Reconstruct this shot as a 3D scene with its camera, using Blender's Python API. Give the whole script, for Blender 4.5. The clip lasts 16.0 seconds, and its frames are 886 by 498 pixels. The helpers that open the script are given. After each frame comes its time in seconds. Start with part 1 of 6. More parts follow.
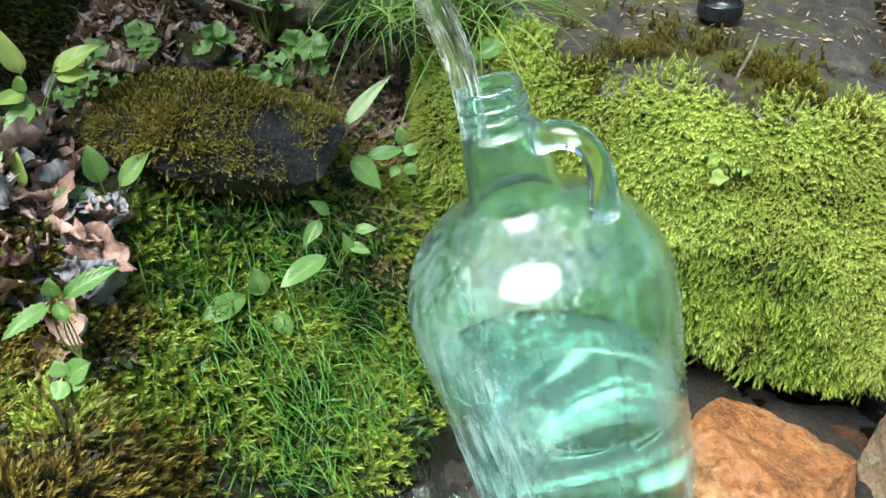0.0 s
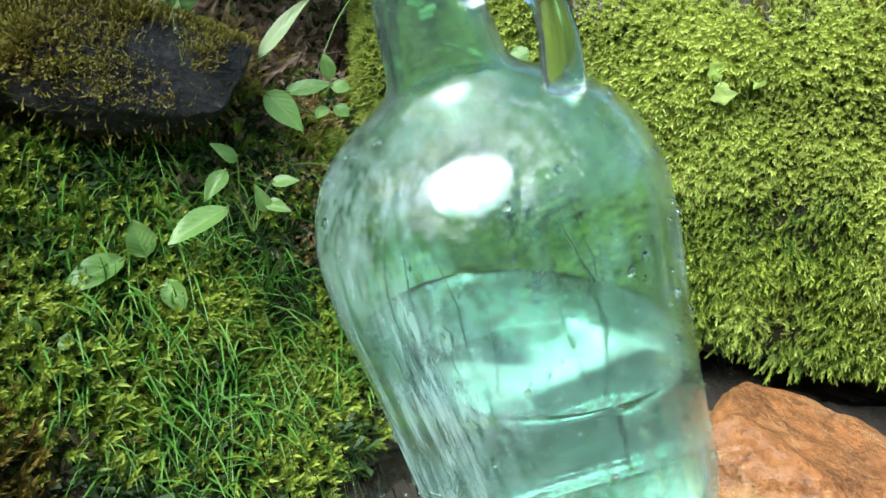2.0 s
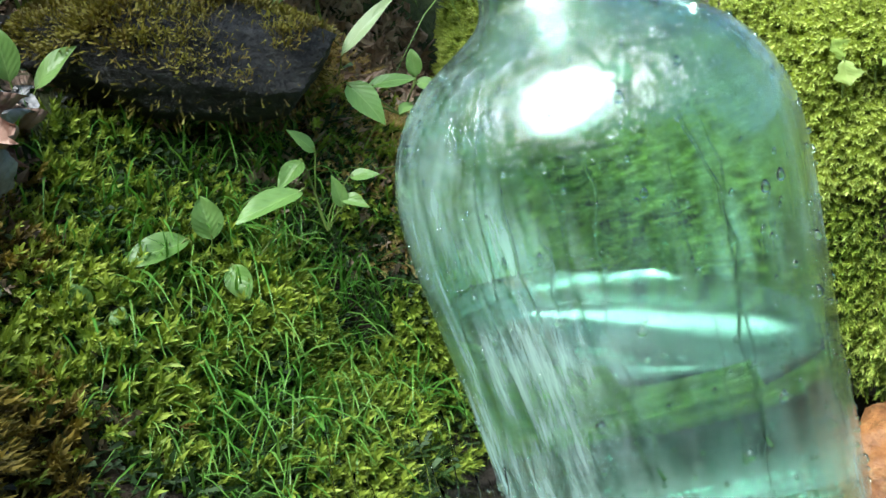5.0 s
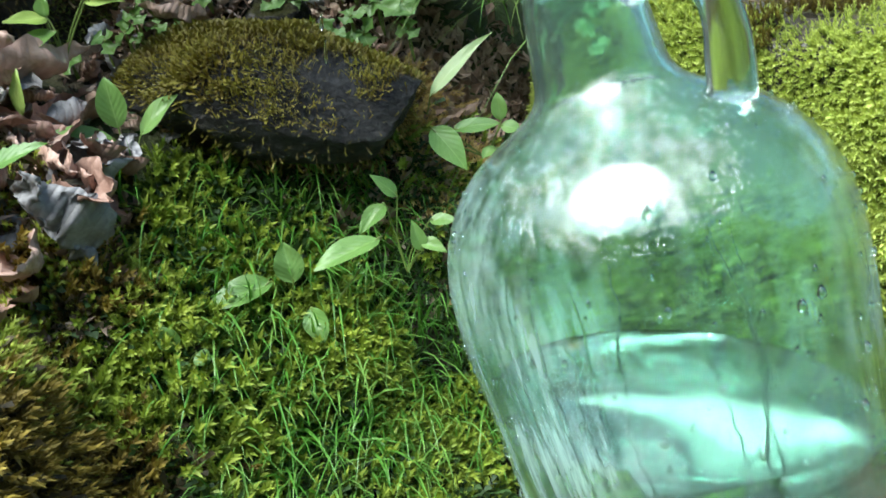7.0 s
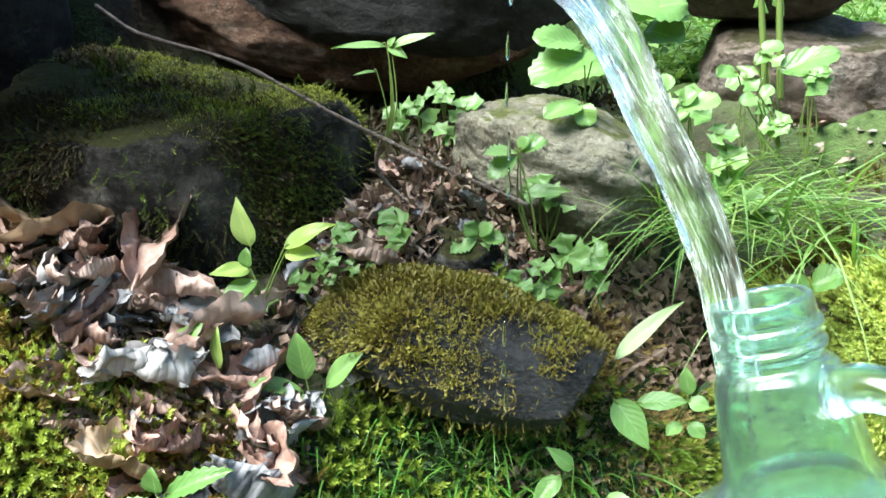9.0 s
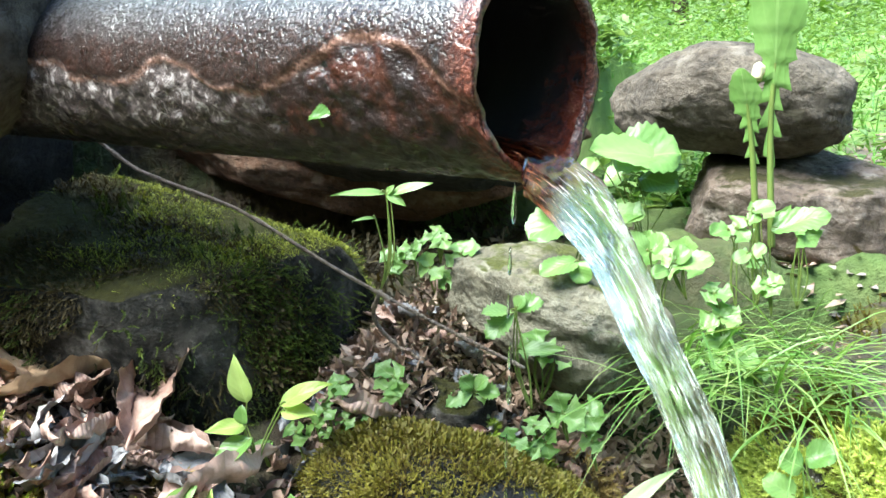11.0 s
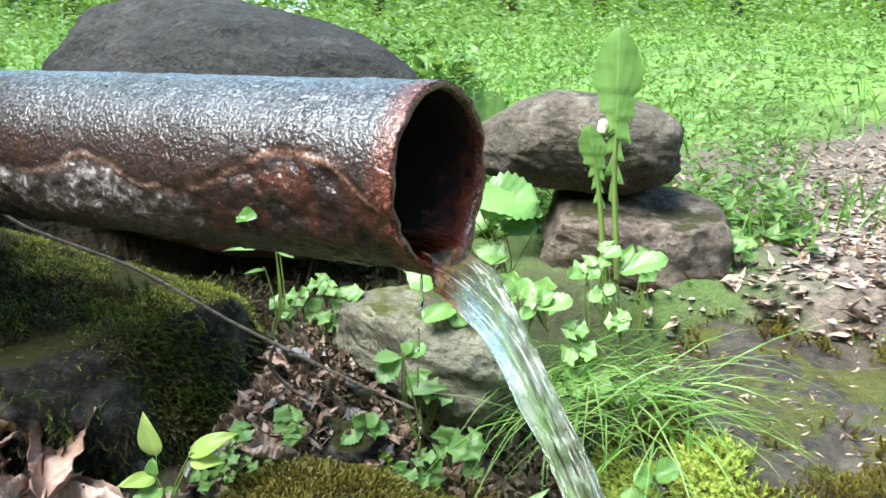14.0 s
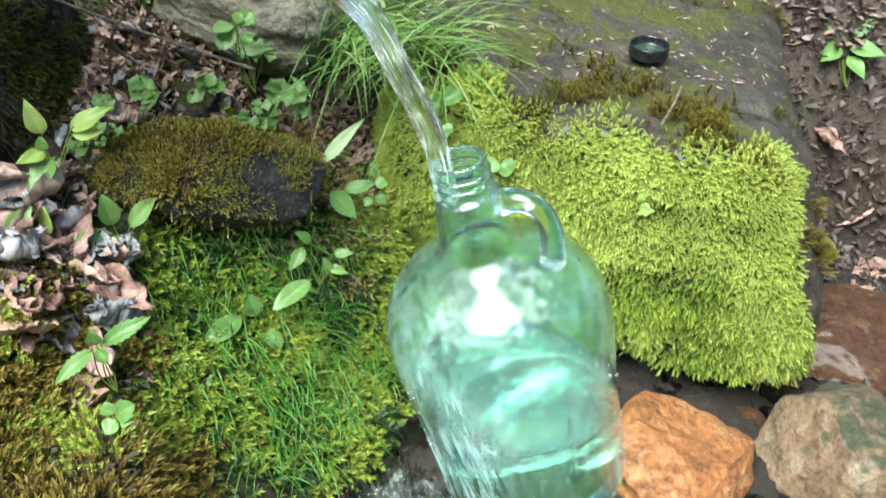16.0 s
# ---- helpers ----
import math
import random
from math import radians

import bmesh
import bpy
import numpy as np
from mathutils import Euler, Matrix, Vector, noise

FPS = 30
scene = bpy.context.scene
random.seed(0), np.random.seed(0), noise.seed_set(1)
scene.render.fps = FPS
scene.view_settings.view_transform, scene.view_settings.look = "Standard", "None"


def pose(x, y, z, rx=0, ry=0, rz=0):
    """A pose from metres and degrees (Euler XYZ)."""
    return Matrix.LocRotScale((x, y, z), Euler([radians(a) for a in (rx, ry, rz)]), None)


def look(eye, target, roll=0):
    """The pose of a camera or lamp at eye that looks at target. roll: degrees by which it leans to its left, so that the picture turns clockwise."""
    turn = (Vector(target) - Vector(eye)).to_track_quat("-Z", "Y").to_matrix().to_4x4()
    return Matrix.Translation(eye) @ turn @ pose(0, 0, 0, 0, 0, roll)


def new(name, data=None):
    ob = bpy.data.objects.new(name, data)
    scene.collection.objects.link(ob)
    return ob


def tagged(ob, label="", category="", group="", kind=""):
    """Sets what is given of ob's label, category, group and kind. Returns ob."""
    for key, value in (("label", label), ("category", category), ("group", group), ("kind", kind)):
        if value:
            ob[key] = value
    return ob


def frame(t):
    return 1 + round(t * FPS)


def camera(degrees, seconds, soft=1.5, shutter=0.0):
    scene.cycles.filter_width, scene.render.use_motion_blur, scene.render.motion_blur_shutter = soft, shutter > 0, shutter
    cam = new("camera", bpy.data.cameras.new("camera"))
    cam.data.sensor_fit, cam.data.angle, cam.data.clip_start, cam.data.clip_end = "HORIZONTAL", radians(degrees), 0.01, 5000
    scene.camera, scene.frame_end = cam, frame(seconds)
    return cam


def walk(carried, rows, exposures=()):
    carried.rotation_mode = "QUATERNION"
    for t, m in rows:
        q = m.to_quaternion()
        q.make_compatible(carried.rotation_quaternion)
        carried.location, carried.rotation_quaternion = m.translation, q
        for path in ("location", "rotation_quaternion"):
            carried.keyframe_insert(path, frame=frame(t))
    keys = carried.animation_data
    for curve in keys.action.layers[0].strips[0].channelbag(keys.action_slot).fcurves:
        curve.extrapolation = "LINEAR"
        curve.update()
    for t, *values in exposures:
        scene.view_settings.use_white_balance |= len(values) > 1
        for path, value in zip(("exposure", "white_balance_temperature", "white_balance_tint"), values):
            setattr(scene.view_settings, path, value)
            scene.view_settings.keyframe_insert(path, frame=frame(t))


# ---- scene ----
cam = camera(51.0, 16.0, shutter=0.2)
PATH = [
    (0, (-0.014, 0.015, 0.457), (0.038, 1.766, -0.507), 1.2),
    (0.5, (-0.003, 0.036, 0.422), (0.02, 1.81, -0.5), 0.3),
    (1, (0.008, 0.058, 0.39), (0.014, 1.85, -0.496), -0.2),
    (1.5, (0.024, 0.075, 0.351), (0.009, 1.902, -0.463), -0.9),
    (2, (0.035, 0.093, 0.314), (0.037, 1.95, -0.429), -1.2),
    (2.5, (0.036, 0.108, 0.266), (0.112, 2.009, -0.35), -1.0),
    (3, (0.034, 0.116, 0.233), (0.213, 2.035, -0.299), -0.7),
    (3.5, (0.021, 0.114, 0.204), (0.252, 2.047, -0.252), -0.8),
    (4, (0.016, 0.108, 0.197), (0.15, 2.063, -0.205), -1.5),
    (4.5, (0.023, 0.11, 0.208), (-0.012, 2.075, -0.165), -1.6),
    (4.7, (0.025, 0.111, 0.212), (-0.069, 2.072, -0.166), -1.5),
    (6.8, (0.057, 0.121, 0.249), (-0.355, 2.018, -0.232), -1.3),
    (7, (0.067, 0.121, 0.265), (-0.415, 1.999, -0.225), -1.3),
    (7.5, (0.076, 0.126, 0.299), (-0.529, 1.966, -0.202), -0.8),
    (8, (0.078, 0.145, 0.348), (-0.653, 1.925, -0.2), -0.6),
    (8.5, (0.073, 0.158, 0.366), (-0.761, 1.912, -0.109), -0.4),
    (9, (0.059, 0.156, 0.383), (-0.802, 1.911, -0.039), -0.1),
    (9.5, (0.054, 0.157, 0.405), (-0.82, 1.909, -0.004), 0.2),
    (10, (0.051, 0.16, 0.428), (-0.82, 1.914, 0.022), 0.5),
    (10.2, (0.052, 0.16, 0.43), (-0.823, 1.918, 0.051), 0.4),
    (12.3, (0.05, 0.157, 0.451), (-0.733, 1.982, 0.211), 1.3),
    (12.5, (0.051, 0.161, 0.448), (-0.726, 1.991, 0.23), 1.1),
    (13, (0.053, 0.158, 0.448), (-0.689, 2.005, 0.252), 0.8),
    (13.5, (0.051, 0.139, 0.464), (-0.608, 2.011, 0.219), 0.5),
    (14, (0.041, 0.104, 0.486), (-0.479, 2.007, 0.159), 0.9),
    (14.5, (0.016, 0.066, 0.516), (-0.307, 1.985, 0.052), 1.7),
    (15, (0.004, 0.024, 0.53), (-0.139, 1.905, -0.134), 1.4),
    (15.5, (-0.021, -0.009, 0.553), (0.03, 1.775, -0.351), 2.2),
    (16, (-0.047, -0.03, 0.569), (0.157, 1.628, -0.53), 3.5),
]
EXPOSURES = [(t, stops, 5900, -2) for t, stops in ((0, 1.1), (3, 1.0), (4.5, 1.05), (7, 1.18), (8.5, 1.68), (10, 2.25), (13, 1.85), (15, 1.75), (16, 1.32))]
walk(cam, [(t, look(eye, target, roll)) for t, eye, target, roll in PATH], EXPOSURES)


# ---- light ----
world = bpy.data.worlds.new("world")
scene.world = world
world.use_nodes = True
wn = world.node_tree
sky = wn.nodes.new("ShaderNodeTexSky")
sky.sky_type, sky.sun_disc = "NISHITA", False
sky.sun_elevation, sky.sun_rotation = radians(56.5), radians(215)
wn.links.new(sky.outputs[0], wn.nodes["Background"].inputs[0])
wn.nodes["Background"].inputs[1].default_value = 0.14
sun = new("sun", bpy.data.lights.new("sun", "SUN"))
sun.data.energy, sun.data.angle, sun.data.color = 4.5, radians(43), (1.0, 0.97, 0.9)
sun.matrix_world = look((-0.7, -1.0, 1.85), (0, 0, 0))


# ---- building helpers ----
def link_mesh(name, verts, faces, mat, parent=None, smooth=True, label=""):
    me = bpy.data.meshes.new(name)
    me.from_pydata([tuple(v) for v in verts], [], faces)
    me.update()
    if smooth:
        me.shade_smooth()
    for m in (mat if isinstance(mat, (list, tuple)) else [mat]):
        me.materials.append(m)
    ob = new(name, me)
    if parent is not None:
        ob.parent = parent
    if label:
        ob["label"] = label
    return ob


def array_mesh(name, verts, faces, mat, smooth=False):
    """A mesh from numpy arrays; all faces have the same number of corners."""
    k = faces.shape[1]
    me = bpy.data.meshes.new(name)
    me.vertices.add(len(verts))
    me.vertices.foreach_set("co", verts.astype(np.float32).ravel())
    me.loops.add(faces.size)
    me.loops.foreach_set("vertex_index", faces.astype(np.int32).ravel())
    me.polygons.add(len(faces))
    me.polygons.foreach_set("loop_start", np.arange(0, faces.size, k, dtype=np.int32))
    me.polygons.foreach_set("use_smooth", np.full(len(faces), smooth))
    me.update(calc_edges=True)
    me.materials.append(mat)
    return new(name, me)


def part(name, bm, mat, parent, label="", smooth=True):
    me = bpy.data.meshes.new(name)
    bm.to_mesh(me)
    bm.free()
    if smooth:
        me.shade_smooth()
    me.materials.append(mat)
    ob = new(name, me)
    ob.parent = parent
    if label:
        ob["label"] = label
    return ob


def ss(a, b, v):
    t = np.clip((v - a) / (b - a), 0, 1)
    return t * t * (3 - 2 * t)


def smax(a, b, k):
    return 0.5 * (a + b + np.sqrt((a - b) ** 2 + k * k))


def smin(a, b, k):
    return 0.5 * (a + b - np.sqrt((a - b) ** 2 + k * k))


def lattice(ix, iy, iz, seed):
    h = (ix * 374761393 + iy * 668265263 + iz * 2147483647 + seed * 1274126177) & 0xFFFFFFFF
    h = ((h ^ (h >> 13)) * 1274126177) & 0xFFFFFFFF
    return ((h ^ (h >> 16)) & 0xFFFF) / 32767.5 - 1


def vnoise(p, seed=0):
    """Smooth value noise of an (n, 3) array, about -1 to 1."""
    p = np.asarray(p, float)
    i = np.floor(p).astype(np.int64)
    f = p - i
    f = f * f * (3 - 2 * f)
    out = 0
    for dx in (0, 1):
        for dy in (0, 1):
            for dz in (0, 1):
                w = (f[:, 0] if dx else 1 - f[:, 0]) * (f[:, 1] if dy else 1 - f[:, 1]) * (f[:, 2] if dz else 1 - f[:, 2])
                out = out + w * lattice(i[:, 0] + dx, i[:, 1] + dy, i[:, 2] + dz, seed)
    return out


def fbm(p, octaves=4, seed=0):
    p = np.asarray(p, float)
    return sum(vnoise(p * 2 ** o + 17.3 * o, seed + o) / 2 ** o for o in range(octaves))


def unit(v):
    return v / np.maximum(np.linalg.norm(v, axis=-1, keepdims=True), 1e-9)


# ---- materials ----
def nodes_of(name):
    m = bpy.data.materials.new(name)
    m.use_nodes = True
    nt = m.node_tree
    return m, nt, nt.nodes["Principled BSDF"], nt.nodes.new("ShaderNodeTexCoord").outputs["Object"]


def tex_noise(nt, co, scale, detail=5.0, rough=0.6, warp=0.0):
    n = nt.nodes.new("ShaderNodeTexNoise")
    n.inputs["Scale"].default_value, n.inputs["Detail"].default_value = scale, detail
    n.inputs["Roughness"].default_value, n.inputs["Distortion"].default_value = rough, warp
    nt.links.new(co, n.inputs["Vector"])
    return n.outputs["Fac"]


def ramp(nt, fac, stops):
    r = nt.nodes.new("ShaderNodeValToRGB")
    while len(r.color_ramp.elements) < len(stops):
        r.color_ramp.elements.new(0.5)
    for e, (p, c) in zip(r.color_ramp.elements, stops):
        e.position, e.color = p, (*c, 1) if len(c) == 3 else c
    nt.links.new(fac, r.inputs[0])
    return r.outputs[0]


def blend(nt, fac, a, b, kind="MIX"):
    n = nt.nodes.new("ShaderNodeMix")
    n.data_type, n.blend_type = "RGBA", kind
    for socket, v in ((n.inputs[0], fac), (n.inputs[6], a), (n.inputs[7], b)):
        if isinstance(v, (float, int)):
            socket.default_value = v
        elif isinstance(v, tuple):
            socket.default_value = (*v, 1)
        else:
            nt.links.new(v, socket)
    return n.outputs[2]


def calc(nt, op, a, b=0.0):
    n = nt.nodes.new("ShaderNodeMath")
    n.operation = op
    for socket, v in zip(n.inputs, (a, b)):
        if isinstance(v, (float, int)):
            socket.default_value = v
        else:
            nt.links.new(v, socket)
    return n.outputs[0]


def bumped(nt, bsdf, height, strength, distance):
    b = nt.nodes.new("ShaderNodeBump")
    b.inputs["Strength"].default_value, b.inputs["Distance"].default_value = strength, distance
    nt.links.new(height, b.inputs["Height"])
    nt.links.new(b.outputs[0], bsdf.inputs["Normal"])


def up_facing(nt):
    g = nt.nodes.new("ShaderNodeNewGeometry")
    s = nt.nodes.new("ShaderNodeSeparateXYZ")
    nt.links.new(g.outputs["Normal"], s.inputs[0])
    return s.outputs["Z"]


def stone_material(name, dark, mid, light, scale=14.0, rough=(0.6, 0.95), moss=None, moss_from=0.5, wet=0.0):
    m, nt, b, co = nodes_of(name)
    big, fine = tex_noise(nt, co, scale, 8, 0.65, 0.4), tex_noise(nt, co, scale * 9, 6, 0.7)
    col = ramp(nt, big, [(0.25, dark), (0.5, mid), (0.75, light)])
    col = blend(nt, 0.55, col, ramp(nt, fine, [(0.3, dark), (0.55, mid), (0.8, light)]))
    spots = ramp(nt, tex_noise(nt, co, scale * 2.2, 4, 0.5), [(0.58, (0, 0, 0)), (0.68, (1, 1, 1))])
    col = blend(nt, calc(nt, "MULTIPLY", spots, 0.5), col, light)
    mp = nt.nodes.new("ShaderNodeMapping")
    mp.inputs["Scale"].default_value, mp.inputs["Rotation"].default_value = (1, 1, 2.6), (0.5, 0.4, 0)
    nt.links.new(co, mp.inputs[0])
    strata = tex_noise(nt, mp.outputs[0], scale * 1.2, 7, 0.7, 0.6)
    col = blend(nt, 0.5, col, ramp(nt, strata, [(0.36, (0.35, 0.33, 0.31)), (0.5, (1, 1, 1)), (0.66, (1.25, 1.2, 1.12))]), "MULTIPLY")
    pits = ramp(nt, tex_noise(nt, co, scale * 5, 5, 0.75), [(0.36, (0.3,) * 3), (0.48, (1, 1, 1))])
    col = blend(nt, 0.7, col, pits, "MULTIPLY")
    if moss:
        k = calc(nt, "ADD", up_facing(nt), calc(nt, "MULTIPLY", calc(nt, "SUBTRACT", tex_noise(nt, co, scale * 1.3, 6, 0.7), 0.5), 1.6))
        k = ramp(nt, k, [(moss_from, (0, 0, 0)), (min(moss_from + 0.22, 1), (1, 1, 1))])
        col = blend(nt, k, col, ramp(nt, fine, [(0.3, tuple(0.45 * v for v in moss)), (0.7, moss)]))
    nt.links.new(col, b.inputs["Base Color"])
    r = ramp(nt, big, [(0.3, (rough[0],) * 3), (0.7, (rough[1],) * 3)])
    nt.links.new(r, b.inputs["Roughness"])
    if wet:
        b.inputs["Coat Weight"].default_value, b.inputs["Coat Roughness"].default_value = wet, 0.2
    b.inputs["Specular IOR Level"].default_value = 0.3
    bumped(nt, b, blend(nt, 0.4, blend(nt, 0.5, big, strata), fine), 1.0, 0.016)
    return m


def leaf_material(name, dark, mid, light, gloss=0.45, thin=0.35, patch=60.0, veins=False, shoots=False):
    """Leaves, blades and moss. shoots: one tone for each shoot of moss, paler at its young tip."""
    m, nt, b, co = nodes_of(name)
    if shoots:
        own = nt.nodes.new("ShaderNodeAttribute")
        own.attribute_name = "shoot"
        xyz = nt.nodes.new("ShaderNodeSeparateXYZ")
        nt.links.new(own.outputs["Vector"], xyz.inputs[0])
        g = xyz.outputs["X"]
    else:
        g = nt.nodes.new("ShaderNodeNewGeometry").outputs["Random Per Island"]
    o = nt.nodes.new("ShaderNodeObjectInfo").outputs["Random"]
    col = ramp(nt, calc(nt, "FRACT", calc(nt, "ADD", g, o)), [(0.0, dark), (0.5, mid), (1.0, light)])
    n = tex_noise(nt, co, patch, 4, 0.6)
    col = blend(nt, 0.5, col, ramp(nt, n, [(0.3, dark), (0.5, mid), (0.7, light)]))
    if shoots:
        # shade between shoots painted in: each base blends towards the dark tone
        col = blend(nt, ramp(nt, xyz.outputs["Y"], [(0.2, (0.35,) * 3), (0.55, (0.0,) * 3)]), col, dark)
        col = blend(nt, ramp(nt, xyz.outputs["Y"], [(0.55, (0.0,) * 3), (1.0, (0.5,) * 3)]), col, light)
    nt.links.new(col, b.inputs["Base Color"])
    b.inputs["Roughness"].default_value = gloss
    if veins:
        uv = nt.nodes.new("ShaderNodeSeparateXYZ")
        nt.links.new(nt.nodes.new("ShaderNodeUVMap").outputs[0], uv.inputs[0])
        across = calc(nt, "ABSOLUTE", uv.outputs[0])
        rib = calc(nt, "LESS_THAN", across, 0.05)
        side = calc(nt, "SINE", calc(nt, "MULTIPLY", calc(nt, "SUBTRACT", calc(nt, "MULTIPLY", uv.outputs[1], 7.0), calc(nt, "MULTIPLY", across, 2.4)), 6.283))
        col = blend(nt, calc(nt, "MULTIPLY", rib, 0.5), col, light)
        col = blend(nt, calc(nt, "MULTIPLY", calc(nt, "GREATER_THAN", side, 0.93), 0.15), col, light)
        nt.links.new(col, b.inputs["Base Color"])
        bumped(nt, b, calc(nt, "ADD", side, tex_noise(nt, co, 500, 3)), 0.12, 0.0008)
    else:
        bumped(nt, b, tex_noise(nt, co, 900, 3), 0.25, 0.001)
    t = nt.nodes.new("ShaderNodeBsdfTranslucent")
    nt.links.new(blend(nt, 1.0, col, (1.0, 1.0, 0.55), "MULTIPLY"), t.inputs["Color"])
    mix = nt.nodes.new("ShaderNodeMixShader")
    mix.inputs[0].default_value = thin
    nt.links.new(b.outputs[0], mix.inputs[1])
    nt.links.new(t.outputs[0], mix.inputs[2])
    nt.links.new(mix.outputs[0], nt.nodes["Material Output"].inputs["Surface"])
    return m


def soil_material():
    m, nt, b, co = nodes_of("soil")
    big, fine = tex_noise(nt, co, 9, 8, 0.6, 0.3), tex_noise(nt, co, 120, 5, 0.7)
    col = ramp(nt, big, [(0.3, (0.018, 0.012, 0.007)), (0.55, (0.05, 0.032, 0.018)), (0.75, (0.085, 0.055, 0.03))])
    col = blend(nt, 0.5, col, ramp(nt, fine, [(0.35, (0.015, 0.01, 0.006)), (0.7, (0.11, 0.075, 0.045))]))
    green = ramp(nt, tex_noise(nt, co, 5, 5, 0.6), [(0.45, (0, 0, 0)), (0.6, (1, 1, 1))])
    height = nt.nodes.new("ShaderNodeSeparateXYZ")
    nt.links.new(co, height.inputs[0])
    green = calc(nt, "MULTIPLY", green, ramp(nt, height.outputs["Z"], [(0.02, (0, 0, 0)), (0.08, (1, 1, 1))]))
    col = blend(nt, calc(nt, "MULTIPLY", green, 0.75), col, ramp(nt, fine, [(0.3, (0.02, 0.035, 0.008)), (0.7, (0.07, 0.12, 0.02))]))
    col = blend(nt, ramp(nt, height.outputs["Z"], [(0.0, (0.92,) * 3), (0.06, (0, 0, 0))]), col, (0.011, 0.007, 0.005))
    sep = nt.nodes.new("ShaderNodeSeparateXYZ")
    nt.links.new(co, sep.inputs[0])
    dx = calc(nt, "POWER", calc(nt, "ABSOLUTE", calc(nt, "MULTIPLY", calc(nt, "SUBTRACT", sep.outputs["X"], 0.75), 1.1)), 2.0)
    dy = calc(nt, "POWER", calc(nt, "ABSOLUTE", calc(nt, "MULTIPLY", calc(nt, "SUBTRACT", sep.outputs["Y"], 1.4), 1.0)), 2.0)
    worn = ramp(nt, calc(nt, "ADD", calc(nt, "ADD", dx, dy), calc(nt, "SUBTRACT", tex_noise(nt, co, 4, 4), 0.5)), [(0.7, (0, 0, 0)), (1.0, (1, 1, 1))])
    turf = calc(nt, "MULTIPLY", ramp(nt, calc(nt, "ADD", calc(nt, "MULTIPLY", sep.outputs["Y"], 0.2), calc(nt, "MULTIPLY", calc(nt, "SUBTRACT", tex_noise(nt, co, 1.1, 5, 0.6), 0.5), 0.3)), [(0.19, (0, 0, 0)), (0.26, (1, 1, 1))]), ramp(nt, tex_noise(nt, co, 1.7, 4), [(0.35, (0.3,) * 3), (0.5, (1, 1, 1))]))
    turf = calc(nt, "MULTIPLY", turf, worn)
    worn = calc(nt, "MAXIMUM", worn, ramp(nt, sep.outputs["Y"], [(0.80, (1, 1, 1)), (0.86, (0, 0, 0))]))
    col = blend(nt, ramp(nt, worn, [(0.0, (1, 1, 1)), (0.6, (0, 0, 0))]), col, ramp(nt, fine, [(0.3, (0.07, 0.05, 0.04)), (0.7, (0.2, 0.15, 0.125))]))
    col = blend(nt, turf, col, ramp(nt, tex_noise(nt, co, 14, 6, 0.7), [(0.3, (0.07, 0.13, 0.02)), (0.7, (0.22, 0.36, 0.07))]))
    nt.links.new(col, b.inputs["Base Color"])
    b.inputs["Roughness"].default_value = 0.85
    bumped(nt, b, fine, 1.0, 0.006)
    return m


